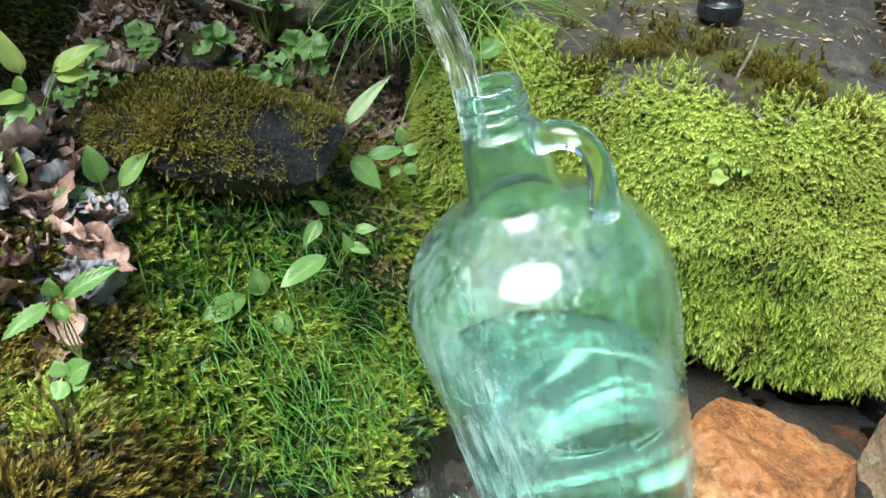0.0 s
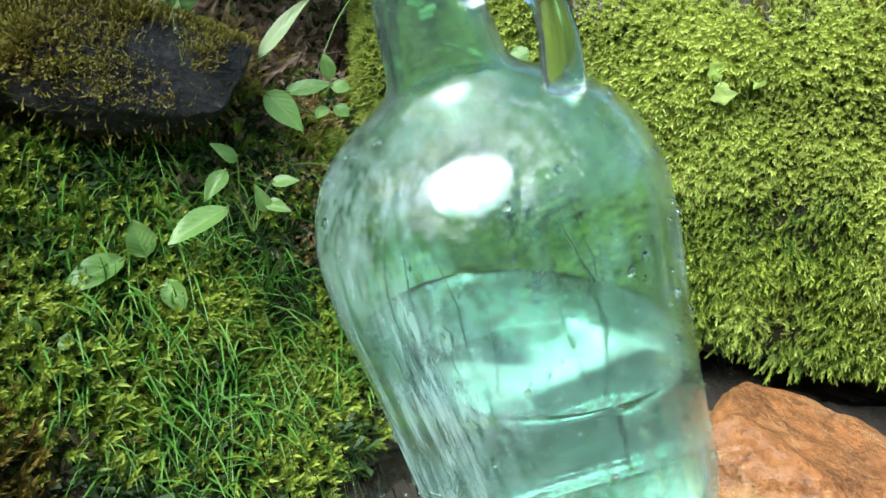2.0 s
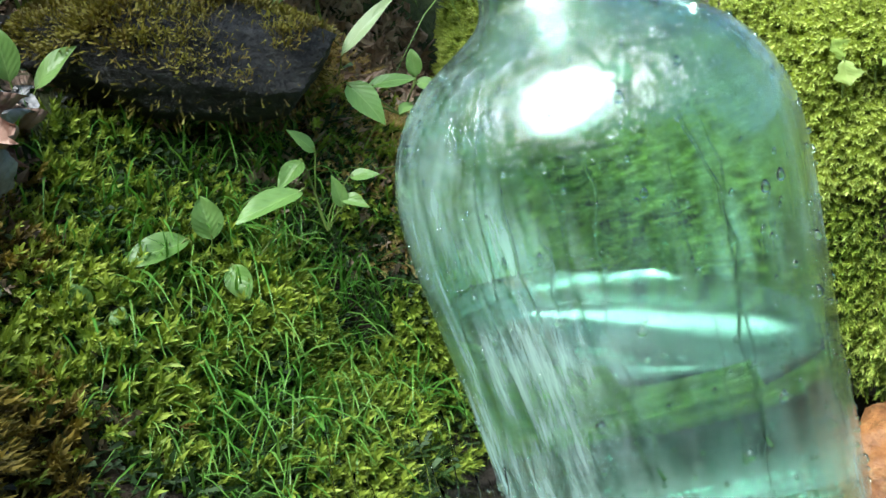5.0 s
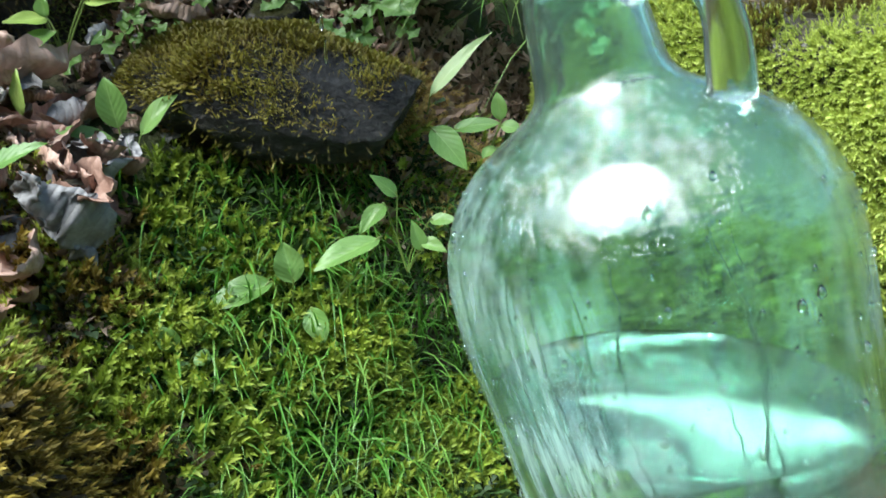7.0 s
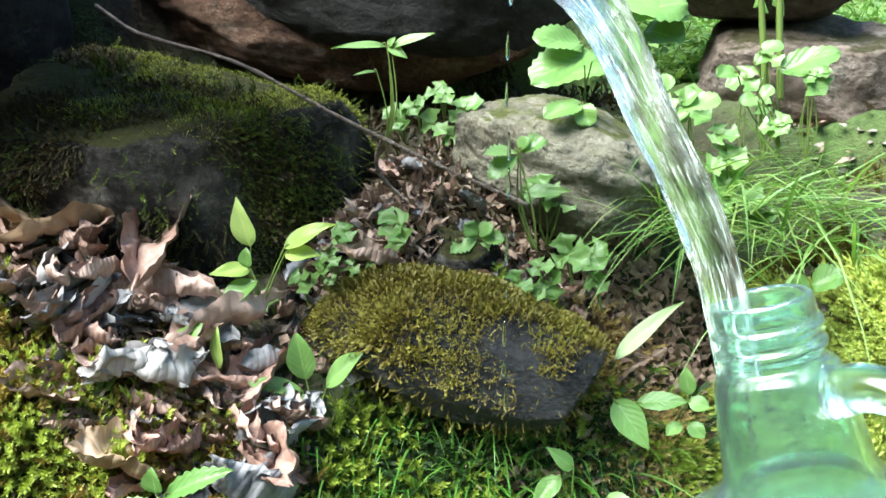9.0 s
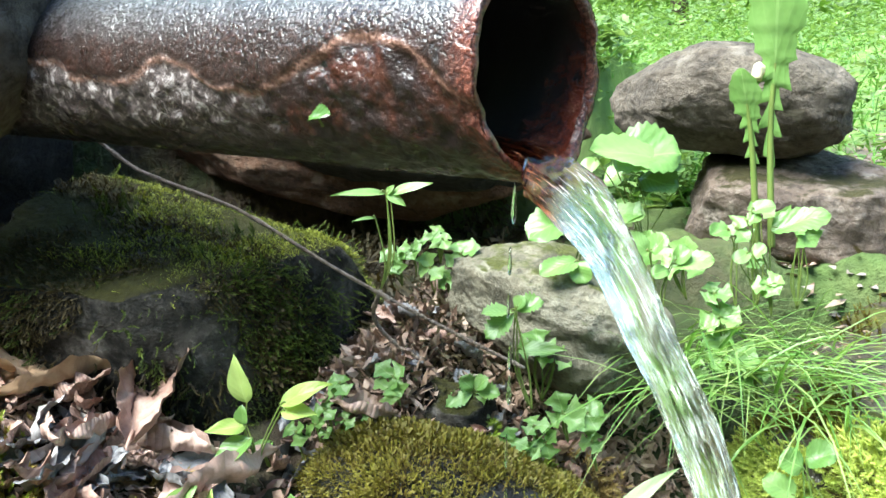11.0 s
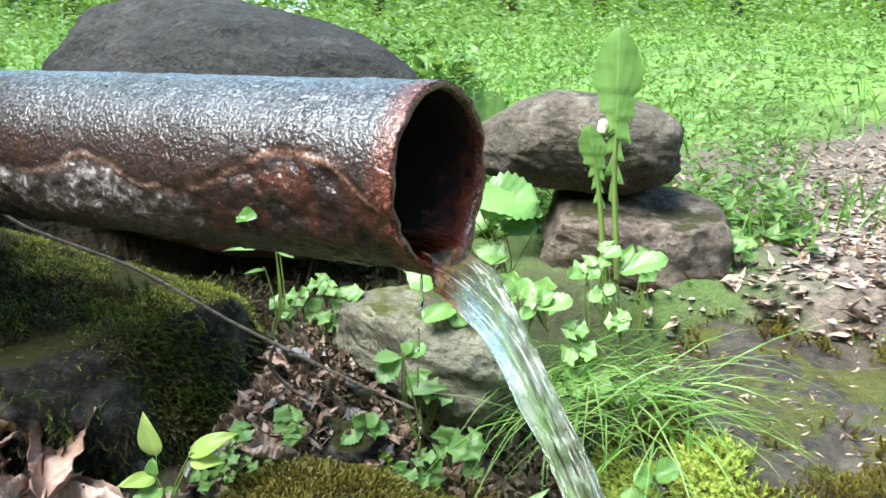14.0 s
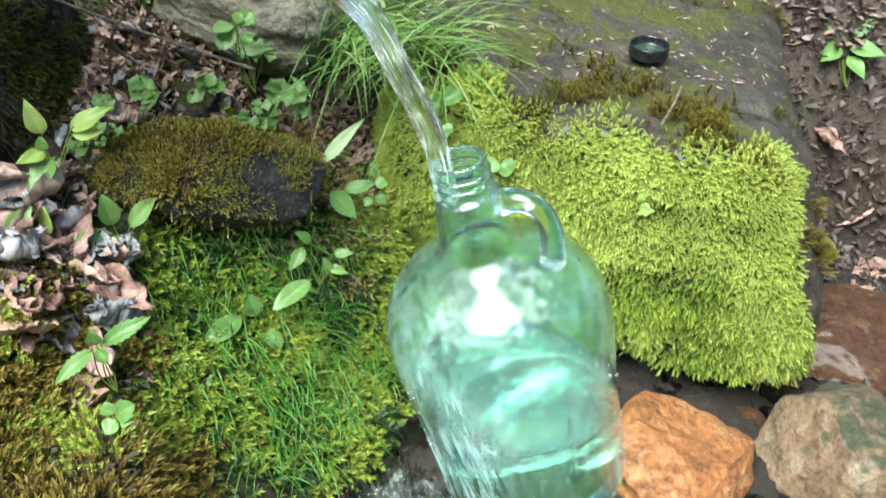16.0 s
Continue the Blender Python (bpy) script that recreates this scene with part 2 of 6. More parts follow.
def glass_material(name, tint, ior, rough=0.0, fog=0.0):
    """Clear glass or water. fog: how much of it is clouded by cold dew, running films and a painted base glow."""
    m, nt, b, co = nodes_of(name)
    b.inputs["Base Color"].default_value = (*tint, 1)
    b.inputs["Transmission Weight"].default_value = 1.0
    b.inputs["IOR"].default_value, b.inputs["Roughness"].default_value = ior, rough
    if fog:
        mp = nt.nodes.new("ShaderNodeMapping")
        mp.inputs["Scale"].default_value = (1, 1, 0.12)
        nt.links.new(co, mp.inputs[0])
        streak = tex_noise(nt, mp.outputs[0], 150, 5, 0.65, 0.3)
        cloud = tex_noise(nt, co, 16, 3, 0.5)
        bumped(nt, b, streak, 0.06, 0.0025)
        wet = nt.nodes.new("ShaderNodeBump")
        wet.inputs["Strength"].default_value, wet.inputs["Distance"].default_value = 0.5, 0.007
        nt.links.new(blend(nt, 0.08, streak, tex_noise(nt, co, 420, 3, 0.6)), wet.inputs["Height"])
        nt.links.new(wet.outputs[0], b.inputs["Coat Normal"])
        d = nt.nodes.new("ShaderNodeBsdfTranslucent")
        d.inputs["Color"].default_value = (0.76, 1.0, 0.96, 1)
        e = nt.nodes.new("ShaderNodeBsdfDiffuse")
        e.inputs["Color"].default_value = (0.76, 1.0, 0.96, 1)
        both = nt.nodes.new("ShaderNodeMixShader")
        both.inputs[0].default_value = 0.6
        nt.links.new(d.outputs[0], both.inputs[1])
        nt.links.new(e.outputs[0], both.inputs[2])
        sep = nt.nodes.new("ShaderNodeSeparateXYZ")
        nt.links.new(co, sep.inputs[0])
        film = ramp(nt, calc(nt, "ADD", calc(nt, "MULTIPLY", sep.outputs[0], -14.0), calc(nt, "MULTIPLY", cloud, 0.6)), [(0.5, (0.13,) * 3), (1.15, (1, 1, 1))])
        dew = ramp(nt, calc(nt, "ADD", calc(nt, "MULTIPLY", sep.outputs[0], 14.0), calc(nt, "MULTIPLY", cloud, 0.4)), [(0.92, (0.0,) * 3), (1.12, (0.55,) * 3)])
        film = calc(nt, "MAXIMUM", film, dew)
        k = calc(nt, "MULTIPLY", ramp(nt, blend(nt, 0.4, streak, cloud), [(0.46, (0.04,) * 3), (0.6, (1, 1, 1))]), film)
        k = calc(nt, "MULTIPLY", k, ramp(nt, calc(nt, "MULTIPLY", sep.outputs[2], 4.0), [(0.5, (1, 1, 1)), (0.85, (0.3,) * 3)]))
        # glow of the thick glass base painted as pale fog
        base = ramp(nt, calc(nt, "MULTIPLY", sep.outputs[2], 10.0), [(0.16, (1, 1, 1)), (0.27, (0, 0, 0))])
        k = calc(nt, "MAXIMUM", k, calc(nt, "MULTIPLY", base, 0.22))
        # the neck is wet all round with water running in
        k = calc(nt, "MAXIMUM", k, ramp(nt, calc(nt, "MULTIPLY", sep.outputs[2], 4.0), [(0.88, (0.0,) * 3), (0.95, (0.06,) * 3)]))
        k = calc(nt, "MULTIPLY", k, fog)
        b.inputs["Coat Weight"].default_value, b.inputs["Coat Roughness"].default_value = 1.0, 0.06
        b.inputs["Coat IOR"].default_value = 1.75
        mix = nt.nodes.new("ShaderNodeMixShader")
        nt.links.new(k, mix.inputs[0])
        nt.links.new(b.outputs[0], mix.inputs[1])
        nt.links.new(both.outputs[0], mix.inputs[2])
        nt.links.new(mix.outputs[0], nt.nodes["Material Output"].inputs["Surface"])
    return m


def rust_material():
    m, nt, b, co = nodes_of("rusted_iron")
    sep = nt.nodes.new("ShaderNodeSeparateXYZ")
    nt.links.new(co, sep.inputs[0])
    big, fine = tex_noise(nt, co, 24, 7, 0.65, 0.5), tex_noise(nt, co, 560, 4, 0.7)
    # sky sheen and glints painted pale into the top, shade into the flank
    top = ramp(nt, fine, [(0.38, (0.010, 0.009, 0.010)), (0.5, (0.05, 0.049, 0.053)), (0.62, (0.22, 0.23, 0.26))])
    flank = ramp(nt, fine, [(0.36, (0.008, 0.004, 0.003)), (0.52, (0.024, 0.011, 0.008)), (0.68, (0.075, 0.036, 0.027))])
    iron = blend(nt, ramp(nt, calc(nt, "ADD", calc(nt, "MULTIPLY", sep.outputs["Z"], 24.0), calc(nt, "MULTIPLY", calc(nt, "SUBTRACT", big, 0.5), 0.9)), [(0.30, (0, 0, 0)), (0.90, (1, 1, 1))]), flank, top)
    red = ramp(nt, big, [(0.3, (0.008, 0.004, 0.003)), (0.48, (0.022, 0.007, 0.005)), (0.6, (0.075, 0.019, 0.008)), (0.72, (0.16, 0.048, 0.02)), (0.85, (0.25, 0.12, 0.085))])
    # the rust lies on the flanks and the mouth, iron with the painted sheen on top
    k = calc(nt, "ADD", calc(nt, "MULTIPLY", sep.outputs["Z"], -22.0), calc(nt, "MULTIPLY", sep.outputs["X"], 1.2))
    k = calc(nt, "ADD", k, calc(nt, "MULTIPLY", calc(nt, "SUBTRACT", big, 0.42), 2.2))
    mouth = ramp(nt, calc(nt, "ADD", calc(nt, "MULTIPLY", sep.outputs["X"], 60.0), 1.0), [(0.2, (0, 0, 0)), (0.85, (1, 1, 1))])
    k = calc(nt, "MAXIMUM", ramp(nt, k, [(0.0, (0, 0, 0)), (0.5, (1, 1, 1))]), calc(nt, "MULTIPLY", mouth, 0.8))
    col = blend(nt, k, iron, blend(nt, 0.45, red, iron))
    at = {}
    for key in ("worn", "ridge"):
        at[key] = nt.nodes.new("ShaderNodeAttribute")
        at[key].attribute_name = key
    pale = ramp(nt, tex_noise(nt, co, 160, 6, 0.75, 0.8), [(0.38, (0.02, 0.014, 0.014)), (0.52, (0.12, 0.09, 0.085)), (0.62, (0.50, 0.44, 0.43))])
    left = ramp(nt, calc(nt, "MULTIPLY", sep.outputs["X"], -1.0), [(0.095, (0, 0, 0)), (0.13, (1, 1, 1))])
    scale = ramp(nt, tex_noise(nt, co, 60, 8, 0.8, 0.6), [(0.36, (0.006, 0.004, 0.004)), (0.52, (0.024, 0.010, 0.008)), (0.64, (0.085, 0.024, 0.012)), (0.76, (0.24, 0.10, 0.06))])
    low = blend(nt, left, scale, pale)
    # shade on the underside painted near black
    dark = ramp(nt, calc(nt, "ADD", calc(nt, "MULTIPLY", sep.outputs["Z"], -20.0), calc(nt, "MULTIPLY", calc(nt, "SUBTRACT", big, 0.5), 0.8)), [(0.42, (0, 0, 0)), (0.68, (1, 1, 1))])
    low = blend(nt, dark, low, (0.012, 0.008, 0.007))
    col = blend(nt, at["worn"].outputs["Fac"], col, low)
    col = blend(nt, calc(nt, "MULTIPLY", at["ridge"].outputs["Fac"], 0.8), col, ramp(nt, fine, [(0.35, (0.10, 0.035, 0.02)), (0.65, (0.50, 0.28, 0.21))]))
    col = blend(nt, calc(nt, "MULTIPLY", mouth, 0.7), col, ramp(nt, fine, [(0.36, (0.03, 0.007, 0.005)), (0.5, (0.13, 0.03, 0.016)), (0.66, (0.36, 0.13, 0.09))]))
    nt.links.new(col, b.inputs["Base Color"])
    b.inputs["Metallic"].default_value = 0.1
    nt.links.new(ramp(nt, big, [(0.3, (0.18,) * 3), (0.7, (0.45,) * 3)]), b.inputs["Roughness"])
    b.inputs["Coat Weight"].default_value, b.inputs["Coat Roughness"].default_value = 0.75, 0.05
    b.inputs["Specular IOR Level"].default_value = 0.2
    bumped(nt, b, blend(nt, 0.6, tex_noise(nt, co, 150, 4, 0.6), fine), 1.0, 0.0022)
    wet = nt.nodes.new("ShaderNodeBump")
    wet.inputs["Strength"].default_value, wet.inputs["Distance"].default_value = 1.0, 0.0010
    nt.links.new(tex_noise(nt, co, 560, 2, 0.5), wet.inputs["Height"])
    nt.links.new(wet.outputs[0], b.inputs["Coat Normal"])
    return m


def lining_material():
    m, nt, b, co = nodes_of("wet_shaded_lining")
    sep = nt.nodes.new("ShaderNodeSeparateXYZ")
    nt.links.new(co, sep.inputs[0])
    n = tex_noise(nt, co, 90, 6, 0.7)
    # red rust near the mouth; shade deeper inside painted near black
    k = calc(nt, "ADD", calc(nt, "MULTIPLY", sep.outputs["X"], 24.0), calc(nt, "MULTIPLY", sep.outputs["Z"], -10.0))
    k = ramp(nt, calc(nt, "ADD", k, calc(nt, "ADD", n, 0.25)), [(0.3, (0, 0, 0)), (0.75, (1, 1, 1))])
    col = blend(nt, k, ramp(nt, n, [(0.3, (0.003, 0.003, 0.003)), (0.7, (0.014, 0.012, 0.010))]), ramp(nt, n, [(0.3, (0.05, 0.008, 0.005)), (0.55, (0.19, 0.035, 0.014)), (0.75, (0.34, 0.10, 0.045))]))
    nt.links.new(col, b.inputs["Base Color"])
    b.inputs["Roughness"].default_value = 0.22
    b.inputs["Coat Weight"].default_value, b.inputs["Coat Roughness"].default_value = 0.8, 0.05
    bumped(nt, b, blend(nt, 0.4, n, tex_noise(nt, co, 330, 4, 0.7)), 1.0, 0.007)
    return m


LINING = lining_material()
SOIL = soil_material()
GLASS = glass_material("green_bottle_glass", (0.58, 0.95, 0.82), 1.5, 0.0, 0.48)
GLASS_IN = glass_material("plain_bottle_glass", (0.83, 1.0, 0.93), 1.5)
GLASS_HANDLE = glass_material("wet_handle_glass", (0.84, 1.0, 0.95), 1.5, 0.14)
WATER = glass_material("water", (0.97, 1.0, 0.985), 1.33)


def stream_material():
    """Falling water: clear, with white threads of air and painted glints along the flow; brown over the rust."""
    m, nt, b, co = nodes_of("falling_water")
    sx = nt.nodes.new("ShaderNodeSeparateXYZ")
    nt.links.new(co, sx.inputs[0])
    nt.links.new(ramp(nt, calc(nt, "MULTIPLY", sx.outputs["X"], -10.0), [(0.40, (0.97, 1.0, 0.95)), (0.53, (0.62, 0.27, 0.14))]), b.inputs["Base Color"])
    b.inputs["Transmission Weight"].default_value = 1.0
    b.inputs["IOR"].default_value, b.inputs["Roughness"].default_value = 1.33, 0.0
    at = nt.nodes.new("ShaderNodeAttribute")
    at.attribute_name = "flow"
    streak = tex_noise(nt, at.outputs["Vector"], 4, 4, 0.6, 0.8)
    fine = tex_noise(nt, at.outputs["Vector"], 12, 3, 0.6, 0.3)
    bumped(nt, b, streak, 0.25, 0.003)
    d = nt.nodes.new("ShaderNodeBsdfDiffuse")
    d.inputs["Color"].default_value = (0.92, 0.97, 0.9, 1)
    mix = nt.nodes.new("ShaderNodeMixShader")
    nt.links.new(calc(nt, "MULTIPLY", ramp(nt, fine, [(0.54, (0.0,) * 3), (0.60, (0.75,) * 3)]), ramp(nt, streak, [(0.46, (0.0,) * 3), (0.58, (1.0,) * 3)])), mix.inputs[0])
    nt.links.new(ramp(nt, calc(nt, "MULTIPLY", sx.outputs["X"], -10.0), [(0.40, (0.92, 0.97, 0.9)), (0.53, (0.30, 0.11, 0.055))]), d.inputs["Color"])
    nt.links.new(b.outputs[0], mix.inputs[1])
    nt.links.new(d.outputs[0], mix.inputs[2])
    nt.links.new(mix.outputs[0], nt.nodes["Material Output"].inputs["Surface"])
    return m


STREAM = stream_material()
RUST = rust_material()
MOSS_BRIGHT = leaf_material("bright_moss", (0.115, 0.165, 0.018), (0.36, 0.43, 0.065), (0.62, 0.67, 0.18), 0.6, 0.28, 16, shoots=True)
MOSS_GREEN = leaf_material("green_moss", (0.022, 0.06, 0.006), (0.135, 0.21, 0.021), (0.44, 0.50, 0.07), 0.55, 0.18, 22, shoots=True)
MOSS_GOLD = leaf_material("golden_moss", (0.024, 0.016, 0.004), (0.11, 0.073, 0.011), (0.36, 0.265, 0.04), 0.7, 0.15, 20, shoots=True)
# block moss twice: top colour raised for sky light, side colour lowered for shade
MOSS_BLOCK_LIT = leaf_material("lit_block_moss", (0.03, 0.034, 0.005), (0.165, 0.175, 0.018), (0.40, 0.42, 0.05), 0.7, 0.2, 20, shoots=True)
MOSS_BLOCK_SHADED = leaf_material("shaded_block_moss", (0.014, 0.022, 0.003), (0.06, 0.085, 0.009), (0.17, 0.21, 0.025), 0.7, 0.2, 22, shoots=True)
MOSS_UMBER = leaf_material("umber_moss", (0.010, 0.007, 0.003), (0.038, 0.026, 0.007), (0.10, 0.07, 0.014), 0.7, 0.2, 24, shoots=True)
# low moss tones, darkened to carry shade in the gaps and on the bank wall
MOSS_DEEP_SHADED = leaf_material("deep_shaded_moss", (0.008, 0.02, 0.003), (0.02, 0.05, 0.007), (0.045, 0.09, 0.014), 0.6, 0.25, 22)
MOSS_BROWN_SHADED = leaf_material("brown_shaded_moss", (0.012, 0.008, 0.003), (0.035, 0.024, 0.006), (0.075, 0.055, 0.012), 0.7, 0.25, 22)
STALK = leaf_material("leaf_stalk", (0.10, 0.16, 0.03), (0.16, 0.22, 0.05), (0.2, 0.2, 0.06), 0.4, 0.2, 60)
MOSS_HAIR = leaf_material("hair_moss", (0.04, 0.022, 0.005), (0.12, 0.078, 0.010), (0.23, 0.215, 0.024), 0.6, 0.2, 26, shoots=True)
GRASS = leaf_material("grass_blades", (0.04, 0.125, 0.014), (0.105, 0.265, 0.035), (0.28, 0.43, 0.11), 0.3, 0.35, 30)
GRASS_LIGHT = leaf_material("light_grass_blades", (0.07, 0.16, 0.03), (0.165, 0.31, 0.06), (0.44, 0.50, 0.20), 0.3, 0.35, 30)
LEAF = leaf_material("green_leaf", (0.10, 0.20, 0.045), (0.18, 0.31, 0.08), (0.29, 0.43, 0.145), 0.35, 0.35, 40, True)
LEAF_YELLOW = leaf_material("yellow_green_leaf", (0.30, 0.42, 0.08), (0.42, 0.55, 0.14), (0.55, 0.65, 0.22), 0.4, 0.4, 40, True)

LEAF_DARK = leaf_material("dark_leaf", (0.018, 0.045, 0.008), (0.04, 0.095, 0.016), (0.09, 0.17, 0.035), 0.25, 0.15, 60, True)
# sun highlight on the lance leaf put into this paler colour
LEAF_SUN_PALE = leaf_material("sun_pale_leaf", (0.42, 0.55, 0.25), (0.56, 0.68, 0.38), (0.7, 0.78, 0.5), 0.3, 0.35, 40, True)
MOSS_FRESH = leaf_material("fresh_moss", (0.10, 0.15, 0.014), (0.32, 0.39, 0.05), (0.58, 0.63, 0.14), 0.6, 0.25, 18, shoots=True)
MOSS_TAN = leaf_material("dry_tan_moss", (0.16, 0.09, 0.03), (0.42, 0.27, 0.10), (0.66, 0.52, 0.24), 0.7, 0.2, 22, shoots=True)
STONE_GREY = stone_material("grey_stone", (0.045, 0.034, 0.026), (0.145, 0.115, 0.09), (0.31, 0.265, 0.22), 20)
STONE_DARK = stone_material("dark_grey_stone", (0.018, 0.016, 0.016), (0.042, 0.038, 0.037), (0.09, 0.083, 0.079), 20)
STONE_BLACK = stone_material("dark_wet_stone", (0.008, 0.008, 0.009), (0.026, 0.025, 0.027), (0.085, 0.08, 0.085), 26, (0.35, 0.7))
STONE_PALE = stone_material("pale_stone", (0.09, 0.075, 0.05), (0.23, 0.205, 0.15), (0.42, 0.39, 0.31), 18, moss=(0.11, 0.115, 0.025), moss_from=0.8)
STONE_RED = stone_material("reddish_stone", (0.045, 0.022, 0.013), (0.125, 0.062, 0.036), (0.30, 0.24, 0.19), 22)
STONE_MOSSY = stone_material("mossy_stone", (0.007, 0.006, 0.005), (0.019, 0.016, 0.013), (0.25, 0.22, 0.20), 17, (0.85, 1.0), moss=(0.06, 0.055, 0.01), moss_from=0.6)
STONE_SLAB = stone_material("slab_stone", (0.02, 0.015, 0.010), (0.065, 0.051, 0.037), (0.16, 0.135, 0.107), 13, (0.25, 0.6), moss=(0.10, 0.10, 0.02), moss_from=0.99, wet=0.3)
STONE_STREAK = stone_material("streaked_stone", (0.07, 0.042, 0.032), (0.20, 0.15, 0.122), (0.42, 0.36, 0.31), 20, moss=(0.07, 0.06, 0.02), moss_from=0.85)
STONE_WET = stone_material("dark_wet_brown_stone", (0.016, 0.010, 0.005), (0.055, 0.036, 0.016), (0.15, 0.105, 0.05), 30, (0.25, 0.5), moss=(0.07, 0.07, 0.012), moss_from=0.8, wet=0.7)
STONE_TAN = stone_material("tan_stone", (0.12, 0.055, 0.025), (0.30, 0.20, 0.12), (0.48, 0.38, 0.27), 20, (0.4, 0.8), moss=(0.12, 0.12, 0.06), moss_from=0.7, wet=0.2)
STONE_ORANGE = stone_material("orange_stone", (0.17, 0.055, 0.018), (0.43, 0.175, 0.06), (0.64, 0.38, 0.18), 20, (0.45, 0.75), wet=0.12)
STONE_BROWN = stone_material("wet_brown_stone", (0.035, 0.015, 0.008), (0.12, 0.055, 0.025), (0.25, 0.14, 0.07), 26, (0.3, 0.6), wet=0.25)
BARK = stone_material("twig_bark", (0.18, 0.13, 0.10), (0.36, 0.28, 0.23), (0.55, 0.46, 0.40), 60)


# ---- ground ----
def ground_height(x, y):
    u = -0.75 * x + 0.66 * (y - 0.5)
    bank = smin(1.15 * u - 0.03, 0.17 + 0.35 * u, 0.02)
    bank = smin(bank, 0.36 + 0.02 * u, 0.06)
    z = smax(bank, np.full_like(x, -0.035), 0.03)
    # earth held up behind the mossy stone
    z = z + 0.05 * ss(0.585, 0.63, y) * ss(-0.28, -0.2, x) * (1 - ss(-0.04, 0.02, x)) * (1 - ss(0.7, 0.8, y))
    # moss mound beside the spring
    d = np.hypot((x + 0.255) / 0.115, (y - 0.37) / 0.12)
    z = smax(z, 0.165 * (1 - ss(0.55, 1.25, d)) - 0.035, 0.02)
    # high earth bank from which the pipe comes
    z = smax(z, 0.47 * ss(0.0, 0.10, -0.30 - x + 0.9 * (y - 0.76)) * ss(0.72, 0.84, y - 0.25 * (x + 0.45)), 0.01)
    # meadow behind, rising slowly to the wood
    far = 0.33 + 0.02 * (y - 0.8) + 0.085 * np.maximum(y - 1.3, 0) ** 1.0 * (1 - ss(15, 40, y)) + 1.5 * ss(15, 40, y)
    low = 0.06 + 0.0 * x
    far = far + (np.minimum(far, low) - far) * ss(0.33, 0.42, x) * (1 - ss(0.68, 0.86, y)) * (1 - ss(2.0, 4.0, x))
    z = np.maximum(z + (far - z) * ss(0.68 + 0.12 * ss(-0.06, 0.02, x), 0.86 + 0.02 * ss(-0.06, 0.02, x), y), np.where(x < -0.2, z, -1) * (1 - ss(1.2, 2.5, y)))
    return z


def spread(a, b, step, far, n):
    """Coordinates close together from a to b, wider and wider out to far."""
    g = np.geomspace(step, far, n)
    return np.concatenate([a - g[::-1], np.arange(a, b, step), b + g])


gx, gy = spread(-0.62, 0.62, 0.006, 160, 46), spread(0.1, 1.1, 0.006, 220, 46)
X, Y = np.meshgrid(gx, gy)
Z = ground_height(X, Y)
P = np.stack([X.ravel(), Y.ravel(), Z.ravel()], 1)
near = np.exp(-np.hypot(P[:, 0], P[:, 1] - 0.6) / 1.5)
P[:, 2] += near * (0.012 * fbm(P * 18, 4, 3) + 0.004 * fbm(P * 90, 3, 9)) + (1 - near) * 0.05 * fbm(P * 1.5, 3, 5)
nx, ny = len(gx), len(gy)
I = np.arange(nx * ny).reshape(ny, nx)
F = np.stack([I[:-1, :-1], I[:-1, 1:], I[1:, 1:], I[1:, :-1]], -1).reshape(-1, 4)
ground = tagged(array_mesh("ground", P, F, SOIL, True), "dark woodland soil sloping to a spring", "ground", kind="structure")


# ---- rocks ----
def rock(name, centre, size, turn=(0, 0, 0), mat=None, seed=0, box=2.6, rough=0.10, detail=5, label="", category="rock", group=""):
    """A boulder: a rounded block of the given full size, with broken faces and grain."""
    bm = bmesh.new()
    bmesh.ops.create_icosphere(bm, subdivisions=detail, radius=1)
    v = np.array([p.co[:] for p in bm.verts])
    v = v / (np.sum(np.abs(v) ** box, 1, keepdims=True) ** (1 / box))
    r = np.random.RandomState(seed)
    for _ in range(9):
        n = unit(r.normal(size=3))
        cut = r.uniform(0.78, 0.98)
        over = np.maximum(v @ n - cut, 0)
        v = v - 0.85 * over[:, None] * n
    v = v * (1 + rough * fbm(v * 1.6 + seed * 7.1, 3, seed) [:, None] + 0.32 * rough * fbm(v * 6 + seed, 4, seed + 5)[:, None])
    # ledges and breaks: sharp creases where the noise folds over
    crease = 1 - np.abs(fbm(v * 2.6 + seed * 3.3, 3, seed + 9))
    pit = np.minimum(fbm(v * 13 + seed, 2, seed + 13), 0)
    v = v * (1 + 0.55 * rough * (crease - 0.6) + 0.22 * rough * pit + 0.06 * rough * fbm(v * 30, 2, seed + 17))[:, None]
    v = v * np.array(size) / 2
    for p, c in zip(bm.verts, v):
        p.co = c
    me = bpy.data.meshes.new(name)
    bm.to_mesh(me)
    bm.free()
    me.shade_smooth()
    me.materials.append(mat)
    ob = new(name, me)
    ob.matrix_world = pose(*centre, *turn)
    return tagged(ob, label, category, group)


